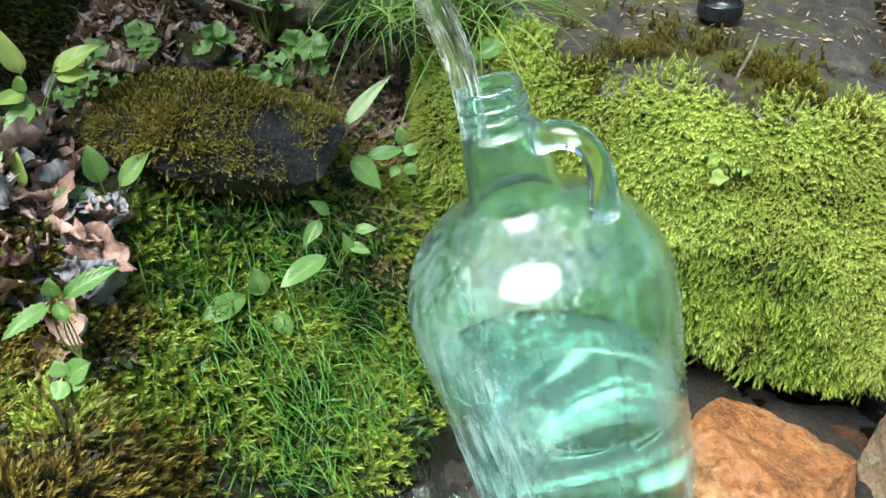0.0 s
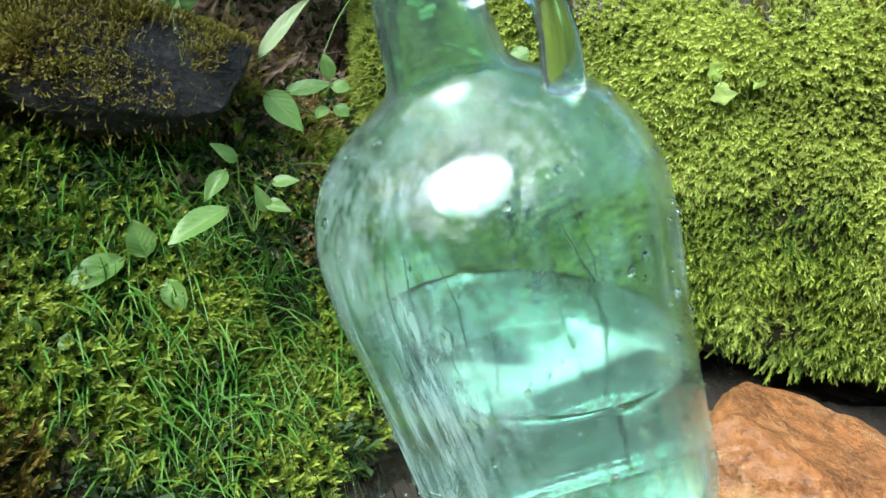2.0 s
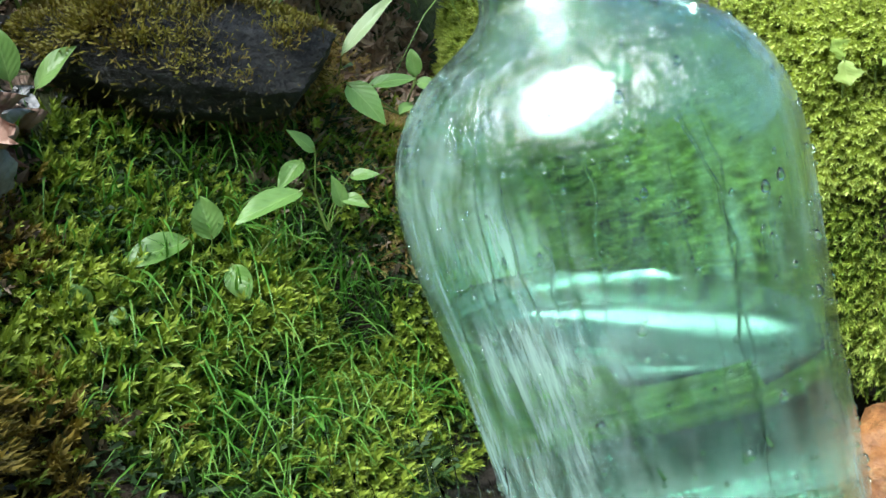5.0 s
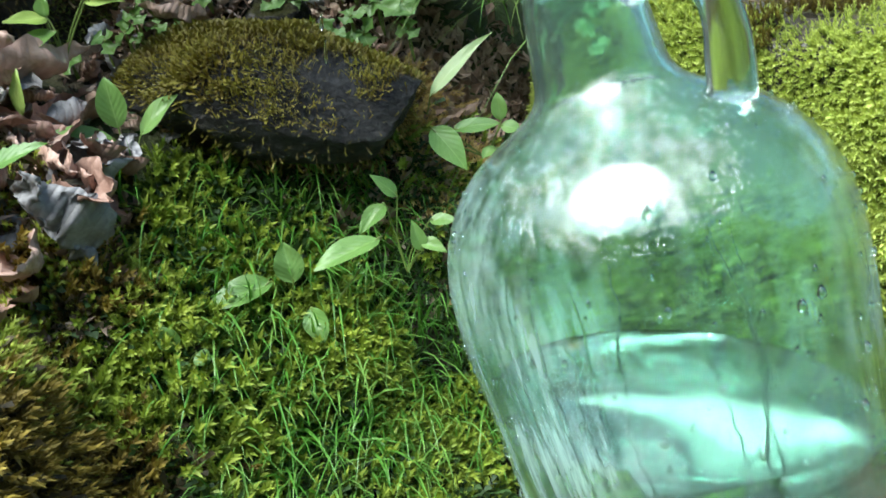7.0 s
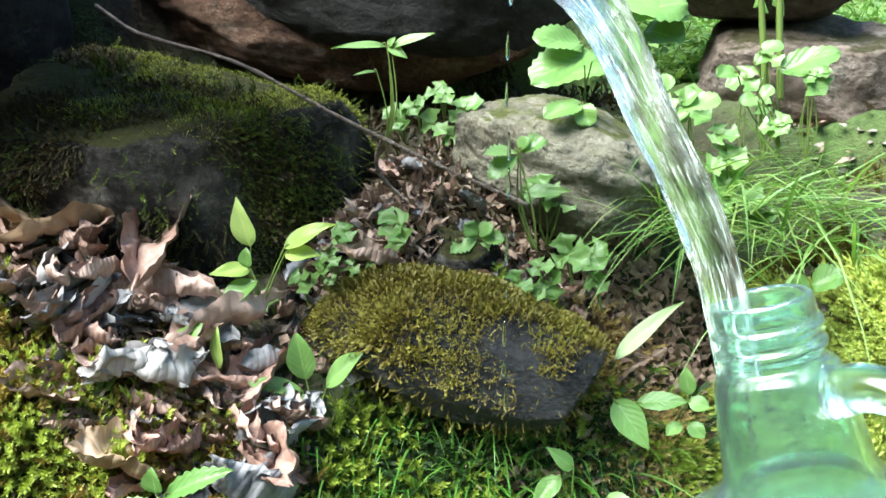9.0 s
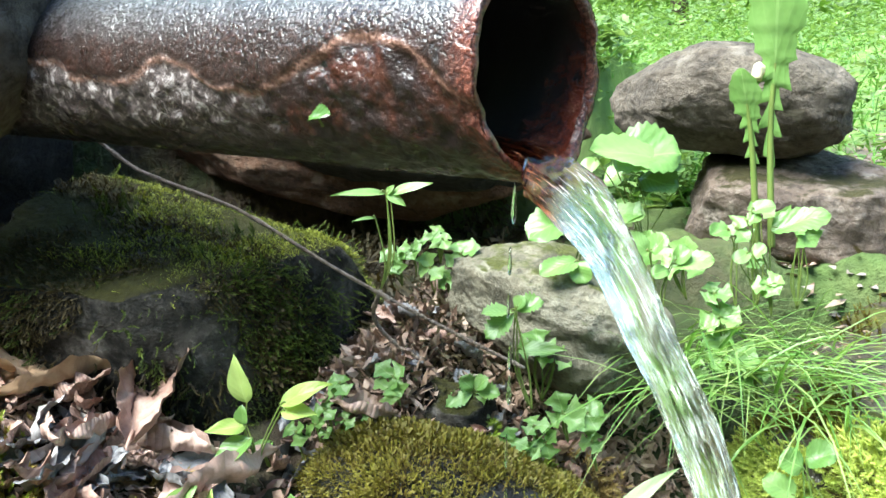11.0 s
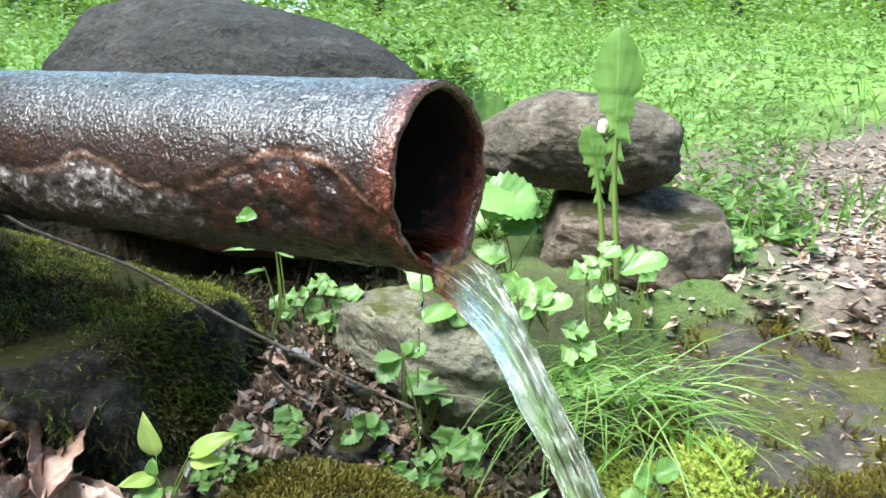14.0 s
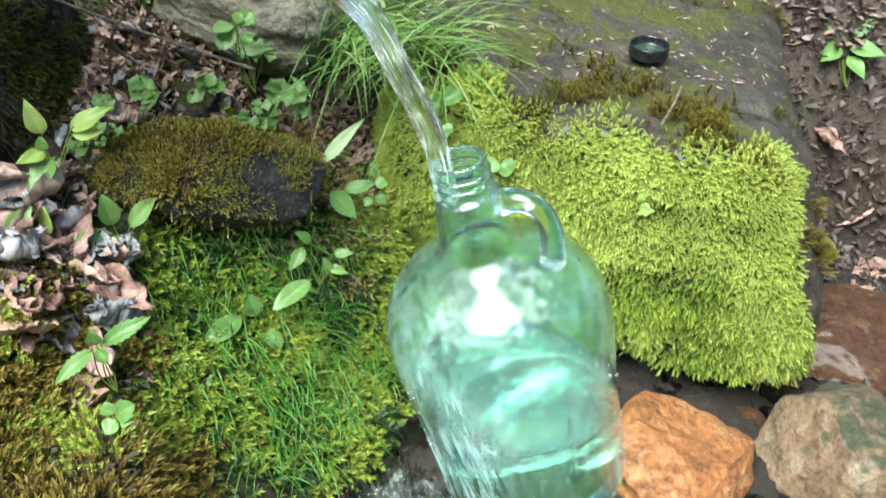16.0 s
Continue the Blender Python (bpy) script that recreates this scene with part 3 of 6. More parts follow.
def slab_mesh():
    """A thick flat slab over a four-cornered plan, worn at the edges."""
    bm = bmesh.new()
    bmesh.ops.create_cube(bm, size=2)
    bmesh.ops.subdivide_edges(bm, edges=bm.edges, cuts=56, use_grid_fill=True)
    v = np.array([p.co[:] for p in bm.verts])
    v = v / (np.sum(np.abs(v) ** 11, 1, keepdims=True) ** (1 / 11))
    a, b = (v[:, 0] + 1) / 2, (v[:, 1] + 1) / 2
    fl, fr, br, bl = (np.array(c) for c in ((-0.02, 0.685), (0.285, 0.546), (0.39, 0.86), (0.045, 0.89)))
    xy = ((1 - a) * (1 - b))[:, None] * fl + (a * (1 - b))[:, None] * fr + (a * b)[:, None] * br + ((1 - a) * b)[:, None] * bl
    top = 0.262 + 0.06 * b - 0.012 * a - 0.02 * a * b
    z = 0.03 + (top - 0.03) * (v[:, 2] + 1) / 2
    # the end of the slab spreads towards its foot
    foot = ((1 - v[:, 2]) / 2) ** 0.8 * a ** 3
    xy = xy + np.stack([foot * (0.03 + 0.055 * (1 - b)), 0 * a], 1)
    p = np.stack([xy[:, 0], xy[:, 1], z], 1)
    out = np.stack([v[:, 0] * 0.8, v[:, 1], v[:, 2] * 0.5], 1)
    p += unit(out) * (0.007 * fbm(p * 14, 4, 31) + 0.0025 * fbm(p * 70, 3, 35))[:, None]
    # the front under the moss bulges and is undercut
    p[:, 1] -= 0.022 * (1 - b) ** 6 * np.sin(np.clip((z - 0.03) / 0.235, 0, 1) * math.pi) * (1 + fbm(p * 9, 2, 3))
    for q, c in zip(bm.verts, p):
        q.co = c
    me = bpy.data.meshes.new("stone_slab")
    bm.to_mesh(me)
    bm.free()
    me.shade_smooth()
    me.materials.append(STONE_SLAB)
    return new("stone_slab", me)


slab = tagged(slab_mesh(), "flat grey-brown stone slab with mossy front edge", "stone slab")
stone_a = rock("mossy_stone", (-0.151, 0.60, 0.222), (0.186, 0.098, 0.068), (0, 3, -3), STONE_BLACK, 12, 2.3, 0.035, 6,
               "long dark stone topped with golden moss", "stone")
block = rock("mossy_block", (-0.366, 0.628, 0.298), (0.238, 0.195, 0.145), (11, 6, 8), STONE_MOSSY, 21, 9, 0.04, 6,
             "dark mossy block of stone with pale worn patch", "stone")
pale = rock("pale_stone", (-0.128, 0.702, 0.312), (0.135, 0.10, 0.074), (-6, 16, -14), STONE_PALE, 33, 3, 0.08, 6,
            "pale grey tilted stone over a dark hollow", "stone")
rock("reddish_boulder", (-0.365, 0.835, 0.410), (0.40, 0.165, 0.112), (4, 1, -2), STONE_RED, 41, 4.5, 0.05, 6, "long reddish brown stone lying under the pipe", "boulder")
rock("grey_boulder", (-0.066, 0.925, 0.448), (0.180, 0.13, 0.086), (0, 4, 6), STONE_GREY, 54, 3, 0.05, 6, "grey rounded boulder lying on another stone", "boulder")
rock("streaked_boulder", (-0.010, 0.955, 0.352), (0.160, 0.17, 0.118), (0, 11, 8), STONE_STREAK, 58, 4, 0.06, 6, "streaked pinkish grey stone under a boulder", "boulder")
rock("hill_boulder", (-0.322, 0.795, 0.462), (0.37, 0.13, 0.185), (0, 11, -3), STONE_DARK, 64, 2.2, 0.05, 6, "dark grey boulder rising behind the pipe", "boulder")
rock("support_stone", (-0.452, 0.482, 0.518), (0.20, 0.20, 0.235), (0, -10, 47), STONE_GREY, 71, 3.0, 0.04, 6, "pale grey stone leaning on the pipe", "stone")
# two unseen stones added: one props the pale stone, one blocks sky light
rock("support_stone", (-0.585, 0.500, 0.330), (0.20, 0.18, 0.26), (0, 8, 12), STONE_BLACK, 73, 3.4, 0.05, 5, "dark stone under the stone at the pipe", "stone")
rock("support_stone", (-0.690, 0.660, 0.500), (0.30, 0.34, 0.40), (0, 4, 20), STONE_DARK, 75, 3.4, 0.05, 5, "large grey stone added beside the pipe to block sky light", "stone")
rock("small_mossy_stone", (-0.172, 0.640, 0.262), (0.055, 0.04, 0.035), (0, 6, -10), STONE_MOSSY, 77, 3.0, 0.08, 5, "small mossy brown stone in the hollow", "stone")
rock("orange_stone", (0.212, 0.475, 0.016), (0.122, 0.095, 0.094), (0, 14, -24), STONE_ORANGE, 83, 4, 0.08, 6, "wet orange sandstone in the spring", "stone")
rock("river_stone", (0.362, 0.485, 0.022), (0.142, 0.12, 0.10), (0, 0, 20), STONE_TAN, 92, 2.8, 0.07, 6, "rounded tan stone with grey top at the spring", "stone")
rock("river_stone", (0.465, 0.64, 0.0), (0.2, 0.16, 0.10), (0, 4, 10), STONE_BROWN, 95, 2.6, 0.07, 5, "wet orange-brown stone in shallow water", "stone")
rock("wet_stone", (0.095, 0.383, 0.020), (0.125, 0.075, 0.086), (0, -3, 5), STONE_WET, 97, 2.6, 0.05, 6, "wet brown stone before the jug", "stone")
for k in range(70):
    rr = random.Random(400 + k)
    s = rr.uniform(0.012, 0.036)
    rock("pebble", (rr.uniform(0.17, 0.50), rr.uniform(0.44, 0.62), -0.012 + 0.25 * s), (s * 1.5, s * 1.1, s * 0.8), (rr.uniform(-20, 20), rr.uniform(-20, 20), rr.uniform(0, 360)),
         STONE_BROWN if k % 3 else STONE_ORANGE, 300 + k, 3, 0.08, 3, "wet brown pebble in the spring", "pebble", "spring pebbles")

for k, (x, y, w) in enumerate(((-0.045, 0.44, 0.05), (-0.012, 0.465, 0.042), (-0.035, 0.485, 0.035), (0.0, 0.43, 0.045), (-0.06, 0.41, 0.045), (0.03, 0.53, 0.05))):
    rock("wet_stone", (x, y, -0.004), (w, w * 0.8, w * 0.55), (0, 8 * k, 40 * k), STONE_BLACK, 340 + k, 2.8, 0.08, 4, "dark wet stone under the spilling water", "stone")


# ---- pipe ----
PIPE_END, PIPE_R = Vector((-0.0606, 0.4728, 0.4518)), 0.0402


pipe_wear = {}


def pipe_mesh(inside=False):
    n, rings = 192, 290
    length = 0.62
    prof = [(-length * (1 - i / (rings - 1)) ** 1.35, PIPE_R) for i in range(rings)]
    prof[-1] = (-0.0012, PIPE_R)
    prof += [(-0.0004, PIPE_R - 0.0002), (0.0, PIPE_R - 0.001), (0.0, PIPE_R - 0.0028), (-0.0005, PIPE_R - 0.0034), (-0.003, PIPE_R - 0.0037)]
    if inside:
        prof = [(-0.0025 - 0.5 * (i / 70) ** 1.5, PIPE_R - 0.0036) for i in range(71)]
    v = []
    for x, r in prof:
        for j in range(n):
            a = 2 * math.pi * j / n
            v.append((x, r * math.cos(a), r * math.sin(a)))
    v = np.array(v)
    grain = 0.0003 * fbm(v * 60, 4, 2) + 0.00028 * fbm(v * np.array((300, 420, 420)), 2, 8)
    # a thick scale of rust ends in a wavy step along the flank, and the iron below it is eaten away
    th = np.arctan2(v[:, 2], -v[:, 1])
    line = -0.36 + 0.66 * np.exp(-((v[:, 0] + 0.052) / 0.038) ** 2) + 0.36 * ss(0.105, 0.15, -v[:, 0]) + 0.18 * fbm(np.stack([v[:, 0] * 30, 0 * th, 0 * th], 1), 3, 21)
    outer = np.hypot(v[:, 1], v[:, 2]) > PIPE_R - 0.003
    step = ss(-0.10, 0.02, line - th) * (v[:, 1] < 0) * outer
    ridge = np.exp(-((line - th) / 0.035) ** 2) * (v[:, 1] < 0) * outer
    grain = grain - 0.0018 * step + 0.0008 * ridge * (1 + fbm(v * 150, 2, 13)) + 0.0017 * step * fbm(v * 130, 4, 18)
    v[:, 1:] *= 1 + (grain / PIPE_R)[:, None]
    pipe_wear[inside] = (step, ridge)
    end = ss(-0.012, 0.0, v[:, 0])
    v[:, 0] += end * 0.0012 * fbm(v * 120, 3, 4) + end * 0.008 * np.maximum(-v[:, 2] / PIPE_R - 0.5, 0)
    f = []
    for i in range(len(prof) - 1):
        for j in range(n):
            k = (j + 1) % n
            f.append((i * n + j, i * n + k, (i + 1) * n + k, (i + 1) * n + j))
    return v, f


pv, pf = pipe_mesh()
pipe = new("spring_pipe")
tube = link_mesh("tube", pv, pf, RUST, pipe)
for k, key in enumerate(("worn", "ridge")):
    tube.data.attributes.new(key, "FLOAT", "POINT").data.foreach_set("value", pipe_wear[False][k].astype(np.float32))
lv, lf = pipe_mesh(True)
link_mesh("lining", lv, lf, LINING, pipe, True, "wet inside with red rust at the mouth, shade painted black deeper in")
pipe.matrix_world = pose(*PIPE_END, 0, 0.83, -13.25)
tagged(pipe, "rusted wet iron pipe pouring spring water", "pipe")

# ---- jug ----
JUG_AXIS = Vector((-0.272, -0.0125, 0.962)).normalized()
JUG_H = 0.30
JUG_MOUTH = Vector((0.103, 0.480, 0.012)) + JUG_AXIS * JUG_H
OUTER = [(0.0, 0.0040), (0.030, 0.0035), (0.052, 0.0000), (0.062, 0.0020), (0.0685, 0.0090), (0.0715, 0.0200), (0.0725, 0.0500), (0.074, 0.0900), (0.0765, 0.1250),
         (0.0785, 0.1500), (0.0785, 0.1700), (0.0755, 0.1870), (0.068, 0.2030), (0.056, 0.2160), (0.041, 0.2250), (0.031, 0.2310), (0.0262, 0.2371), (0.0245, 0.2476),
         (0.0228, 0.2633), (0.0212, 0.2729), (0.0195, 0.2755), (0.0172, 0.2773), (0.0170, 0.2799), (0.0184, 0.2812), (0.0184, 0.2834), (0.0171, 0.2847), (0.0171, 0.2869),
         (0.0184, 0.2882), (0.0184, 0.2904), (0.0171, 0.2917), (0.0171, 0.2956), (0.0168, 0.2987), (0.0155, 0.3000)]
INNER = [(0.0142, 0.2991), (0.0138, 0.2913), (0.0142, 0.2782), (0.0172, 0.2712), (0.0190, 0.2616), (0.0205, 0.2476), (0.0222, 0.2362), (0.028, 0.2275), (0.040, 0.2205), (0.0545, 0.2115),
         (0.0655, 0.1990), (0.0722, 0.1850), (0.0748, 0.1690), (0.0748, 0.1510), (0.0728, 0.1260), (0.0702, 0.0900), (0.0688, 0.0500), (0.0675, 0.0220), (0.064, 0.0120), (0.056, 0.0080), (0.03, 0.0095), (0.0, 0.0100)]


def smooth_profile(prof, per=3):
    out = []
    for i in range(len(prof) - 1):
        p = [Vector((*prof[min(max(k, 0), len(prof) - 1)], 0)) for k in (i - 1, i, i + 1, i + 2)]
        for s in range(per):
            t = s / per
            q = 0.5 * (2 * p[1] + (p[2] - p[0]) * t + (2 * p[0] - 5 * p[1] + 4 * p[2] - p[3]) * t * t + (3 * p[1] - p[0] - 3 * p[2] + p[3]) * t ** 3)
            out.append((max(q.x, 0), q.y))
    return out + [prof[-1]]


def lathe(name, prof, mat, parent, n=96, wobble=0.0):
    v, f = [], []
    for r, z in prof:
        for j in range(n):
            a = 2 * math.pi * j / n
            v.append((r * math.cos(a), r * math.sin(a), z))
    v = np.array(v)
    if wobble:
        k = np.hypot(v[:, 0], v[:, 1]) > 0.02
        v[:, :2] *= 1 + (wobble * k * fbm(v * 22, 2, 6))[:, None]
    for i in range(len(prof) - 1):
        for j in range(n):
            k = (j + 1) % n
            f.append((i * n + j, i * n + k, (i + 1) * n + k, (i + 1) * n + j))
    return link_mesh(name, v, f, mat, parent)


def tube_along(points, radii, n=14, flat=1.0, cap=True):
    """Vertices and faces of a tube along points; flat squeezes it across."""
    pts = [Vector(p) for p in points]
    v, f = [], []
    side = None
    for i, p in enumerate(pts):
        d = (pts[min(i + 1, len(pts) - 1)] - pts[max(i - 1, 0)]).normalized()
        if side is None:
            side = d.orthogonal().normalized()
        side = (side - d * side.dot(d)).normalized()
        up = d.cross(side)
        for j in range(n):
            a = 2 * math.pi * j / n
            v.append(p + (side * math.cos(a) + up * math.sin(a) * flat) * radii[i])
    for i in range(len(pts) - 1):
        for j in range(n):
            k = (j + 1) % n
            f.append((i * n + j, i * n + k, (i + 1) * n + k, (i + 1) * n + j))
    if cap:
        f += [tuple(range(n))[::-1], tuple(range((len(pts) - 1) * n, len(pts) * n))]
    return v, f


def spline(points, per=8):
    pts = [Vector(p) for p in points]
    out = []
    for i in range(len(pts) - 1):
        p = [pts[min(max(k, 0), len(pts) - 1)] for k in (i - 1, i, i + 1, i + 2)]
        for s in range(per):
            t = s / per
            out.append(0.5 * (2 * p[1] + (p[2] - p[0]) * t + (2 * p[0] - 5 * p[1] + 4 * p[2] - p[3]) * t * t + (3 * p[1] - p[0] - 3 * p[2] + p[3]) * t ** 3))
    return out + [pts[-1]]


jug = new("glass_jug")
shell = lathe("bottle", smooth_profile(OUTER) + smooth_profile(INNER), GLASS, jug, 128, 0.004)
shell.data.materials.append(GLASS_IN)
inner_from = (len(smooth_profile(OUTER)) + 2) * 128
shell.data.polygons.foreach_set("material_index", (np.arange(len(shell.data.polygons)) >= inner_from).astype(np.int32))
hp = spline([(0.018, 0, 0.266), (0.030, 0, 0.269), (0.0415, 0, 0.2665), (0.049, 0, 0.258), (0.0512, 0, 0.246), (0.0502, 0, 0.234), (0.048, 0, 0.219)], 8)
hv, hf = tube_along(hp, [0.0078 + 0.0010 * math.cos(i / len(hp) * 7) for i in range(len(hp))], 20, 0.8)
hv = [Matrix.Rotation(radians(-34), 3, "Z") @ q for q in hv]
handle = link_mesh("handle", hv, hf, GLASS_HANDLE, jug, True, "looped green glass ear handle")
# the jug leans on the pool's stones; its handle points away from the pipe
q = Vector((0, 0, 1)).rotation_difference(JUG_AXIS).to_matrix().to_4x4()
jug.matrix_world = Matrix.Translation(JUG_MOUTH - JUG_AXIS * JUG_H) @ q @ pose(0, 0, 0, 0, 0, 8)
tagged(jug, "green glass jug with ear handle filling with water", "jug")

shell.visible_shadow = handle.visible_shadow = False

# water in the jug, level although the jug leans
FILL = 0.110


def jug_water():
    bm = bmesh.new()
    prof = [(r + 0.0003, z) for r, z in smooth_profile(INNER)[::-1] if z < 0.2]
    prof[0] = (0, prof[0][1])
    n = 96
    rows = []
    for r, z in prof:
        rows.append([bm.verts.new((r * math.cos(2 * math.pi * j / n), r * math.sin(2 * math.pi * j / n), z)) for j in range(n)])
    for a, b in zip(rows[:-1], rows[1:]):
        for j in range(n):
            bm.faces.new((a[j], a[(j + 1) % n], b[(j + 1) % n], b[j]))
    bmesh.ops.remove_doubles(bm, verts=bm.verts, dist=1e-6)
    level = jug.matrix_world.to_3x3().inverted() @ Vector((0, 0, 1))
    cut = bmesh.ops.bisect_plane(bm, geom=bm.verts[:] + bm.edges[:] + bm.faces[:], plane_co=(0, 0, FILL), plane_no=level, clear_outer=True)
    rim = [e for e in cut["geom_cut"] if isinstance(e, bmesh.types.BMEdge)]
    bmesh.ops.contextual_create(bm, geom=rim)
    bmesh.ops.recalc_face_normals(bm, faces=bm.faces)
    me = bpy.data.meshes.new("jug_water")
    bm.to_mesh(me)
    bm.free()
    me.shade_smooth()
    me.materials.append(WATER)
    return new("jug_water", me)


jw = jug_water()
jw.matrix_world = jug.matrix_world
jw.visible_shadow = False
tagged(jw, "clear spring water filling a third of the jug", "water")

# ---- running water ----
sp = spline([(-0.20, 0.506, 0.4250), (-0.11, 0.485, 0.4235), (-0.068, 0.4752, 0.4205), (-0.054, 0.4722, 0.4140), (-0.0435, 0.4718, 0.4045), (-0.0315, 0.472, 0.3875), (-0.018, 0.474, 0.361), (-0.004, 0.476, 0.334), (0.007, 0.478, 0.308), (0.016, 0.48, 0.27)], 14)
LATERAL, PIPE_WAY = Vector((0.229, 0.973, 0.0)), (pipe.matrix_world.to_3x3() @ Vector((1, 0, 0))).normalized()


def stream_mesh():
    """Water that slides out of the pipe as a broad sheet and draws together into a twisting cord as it falls."""
    n, v, f, flow = 64, [], [], []
    for i, q in enumerate(sp):
        d = (sp[min(i + 1, len(sp) - 1)] - sp[max(i - 1, 0)]).normalized()
        up = d.cross(LATERAL).normalized()
        if up.z < 0:
            up = -up
        fall = float(ss(30, 92, i))
        wide, thick = 0.0245 + (0.0078 - 0.0245) * fall, 0.0056 + (0.0076 - 0.0056) * fall
        if i > 84:
            wide, thick = wide * (1 - 0.0012 * (i - 84)), thick * (1 - 0.0012 * (i - 84))
        for j in range(n):
            a = 2 * math.pi * j / n + 0.004 * i * fall
            c, e = math.cos(a), math.sin(a)
            w = Vector((2.4 * c, 2.4 * e, i * 0.045))
            bump = 1 + 0.16 * noise.noise(w) + 0.13 * noise.noise(Vector((5 * c + 0.02 * i, 5 * e, i * 0.09))) + 0.06 * noise.noise(Vector((12 * c, 12 * e + 0.03 * i, i * 0.16)))
            w = q + (LATERAL * c * wide + up * e * thick) * bump
            if w.x < PIPE_END.x + 0.002:
                axis = PIPE_END + PIPE_WAY * (w - PIPE_END).dot(PIPE_WAY)
                w = axis + (w - axis) * min(1, 0.0350 / (w - axis).length)
            v.append(w)
            flow.append((c, e, i * 0.011))
    for i in range(len(sp) - 1):
        for j in range(n):
            k = (j + 1) % n
            f.append((i * n + j, i * n + k, (i + 1) * n + k, (i + 1) * n + j))
    f += [tuple(range(n))[::-1], tuple(range((len(sp) - 1) * n, len(sp) * n))]
    return v, f, flow


sv, sf, flow = stream_mesh()
stream = link_mesh("water_stream", sv, sf, STREAM)
stream.data.attributes.new("flow", "FLOAT_VECTOR", "POINT").data.foreach_set("vector", np.array(flow, np.float32).ravel())
stream.visible_shadow = False
tagged(stream, "clear stream of water falling from the pipe", "water")


def drip():
    """A thin thread of drops falling from under the pipe."""
    rr = random.Random(23)
    v, f = [], []
    z = 0.412
    while z > 0.25:
        s = rr.uniform(0.0006, 0.0012)
        ln = rr.uniform(0.004, 0.016)
        x, y = -0.0685 + rr.uniform(-0.0007, 0.0007), 0.470 + rr.uniform(-0.0007, 0.0007)
        a, b = tube_along([(x, y, z), (x, y, z - 0.3 * ln), (x, y, z - 0.75 * ln), (x, y, z - ln)], [s * 0.3, s * 0.6, s, s * 0.4], 8)
        f.extend([tuple(i + len(v) for i in q) for q in b])
        v.extend(a)
        z -= ln + rr.uniform(0.002, 0.012)
    return v, f


dripping = link_mesh("water_drips", *drip(), WATER)
dripping.visible_shadow = False
tagged(dripping, "thread of drops falling from under the pipe", "water", kind="stuff")

# a film that spills over the lip and runs down the jug, with beads and threads beside it
def on_jug(h, angle, lift):
    """A point on the jug's outside: height along its axis, angle round it in degrees, lift off the glass."""
    prof = smooth_profile(OUTER)
    r = next((prof[i][0] + (prof[i + 1][0] - prof[i][0]) * (h - prof[i][1]) / max(prof[i + 1][1] - prof[i][1], 1e-6)
              for i in range(len(prof) - 1) if prof[i][1] <= h <= prof[i + 1][1]), prof[-1][0]) + lift
    a = radians(angle)
    return jug.matrix_world @ Vector((r * math.cos(a), r * math.sin(a), h))


def water_threads():
    rr = random.Random(7)
    v, f = [], []

    def add(points, radii, n=6):
        a, b = tube_along(points, radii, n)
        f.extend([tuple(i + len(v) for i in q) for q in b])
        v.extend(a)

    for k in range(12):
        a0 = rr.choice((-165, -150, -135, -120, -100, -80, -60, -45, 170, 150)) + rr.uniform(-8, 8)
        top, low = rr.uniform(0.16, 0.235), rr.uniform(0.02, 0.12)
        pts, a = [], a0
        m = 26
        for i in range(m):
            a += rr.uniform(-1.3, 1.3)
            pts.append(on_jug(top + (low - top) * i / (m - 1), a, 0.0002))
        w = rr.uniform(0.0003, 0.0007)
        add(pts, [w * min(1, 0.1 + i / 4) * (0.5 + 0.5 * abs(math.sin(i * 0.7 + k))) for i in range(m - 1)] + [w * 1.5])
    for k in range(420):
        p = on_jug(rr.uniform(0.02, 0.225), rr.uniform(-175, 0), 0.0001)
        s = rr.uniform(0.0004, 0.0012) * (1.9 if k % 9 == 0 else 1)
        add([p + Vector((0, 0, s * c)) for c in (-1.2, -0.6, 0.1, 0.9)], [s * 0.45, s * 0.95, s * 0.8, s * 0.25])
    return v, f


tagged(link_mesh("water_threads", *water_threads(), WATER), "threads and beads of water running down the glass", "water", kind="stuff")


def spill():
    """Water spilling past the jug: falling threads, drops and low splashes where it lands."""
    rr = random.Random(17)
    v, f = [], []
    for k in range(430):
        x0, y0 = rr.gauss(-0.012, 0.018), rr.gauss(0.450, 0.016)
        if k < 60:
            z0, z1 = rr.uniform(0.025, 0.08), rr.uniform(0.0, 0.02)
            x0 += 0.22 * (0.08 - z0) - 0.004
            m, fat = 9, rr.uniform(0.0002, 0.0005)
            pts = [(x0 + 0.012 * i / m + rr.uniform(-0.0008, 0.0008), y0, z0 + (z1 - z0) * i / (m - 1)) for i in range(m)]
            rad = [fat * rr.uniform(0.4, 1.2) for _ in range(m)]
        else:
            s, z = rr.uniform(0.0006, 0.0019), 0.008 + abs(rr.gauss(0, 0.012))
            way = Vector((rr.gauss(0, 0.8), rr.gauss(0, 0.5), rr.uniform(0.3, 1.2))) * s
            pts = [Vector((x0, y0, z)) + way * c for c in (-1.6, -0.8, 0.2, 1.2)]
            rad = [s * 0.3, s * 0.9, s * 0.8, s * 0.2]
        a, b = tube_along(pts, rad, 6)
        f.extend([tuple(i + len(v) for i in q) for q in b])
        v.extend(a)
    return v, f


splash = link_mesh("water_spill", *spill(), STREAM)
splash.visible_shadow = False
tagged(splash, "threads and splashes of water spilling beside the jug", "water", kind="stuff")

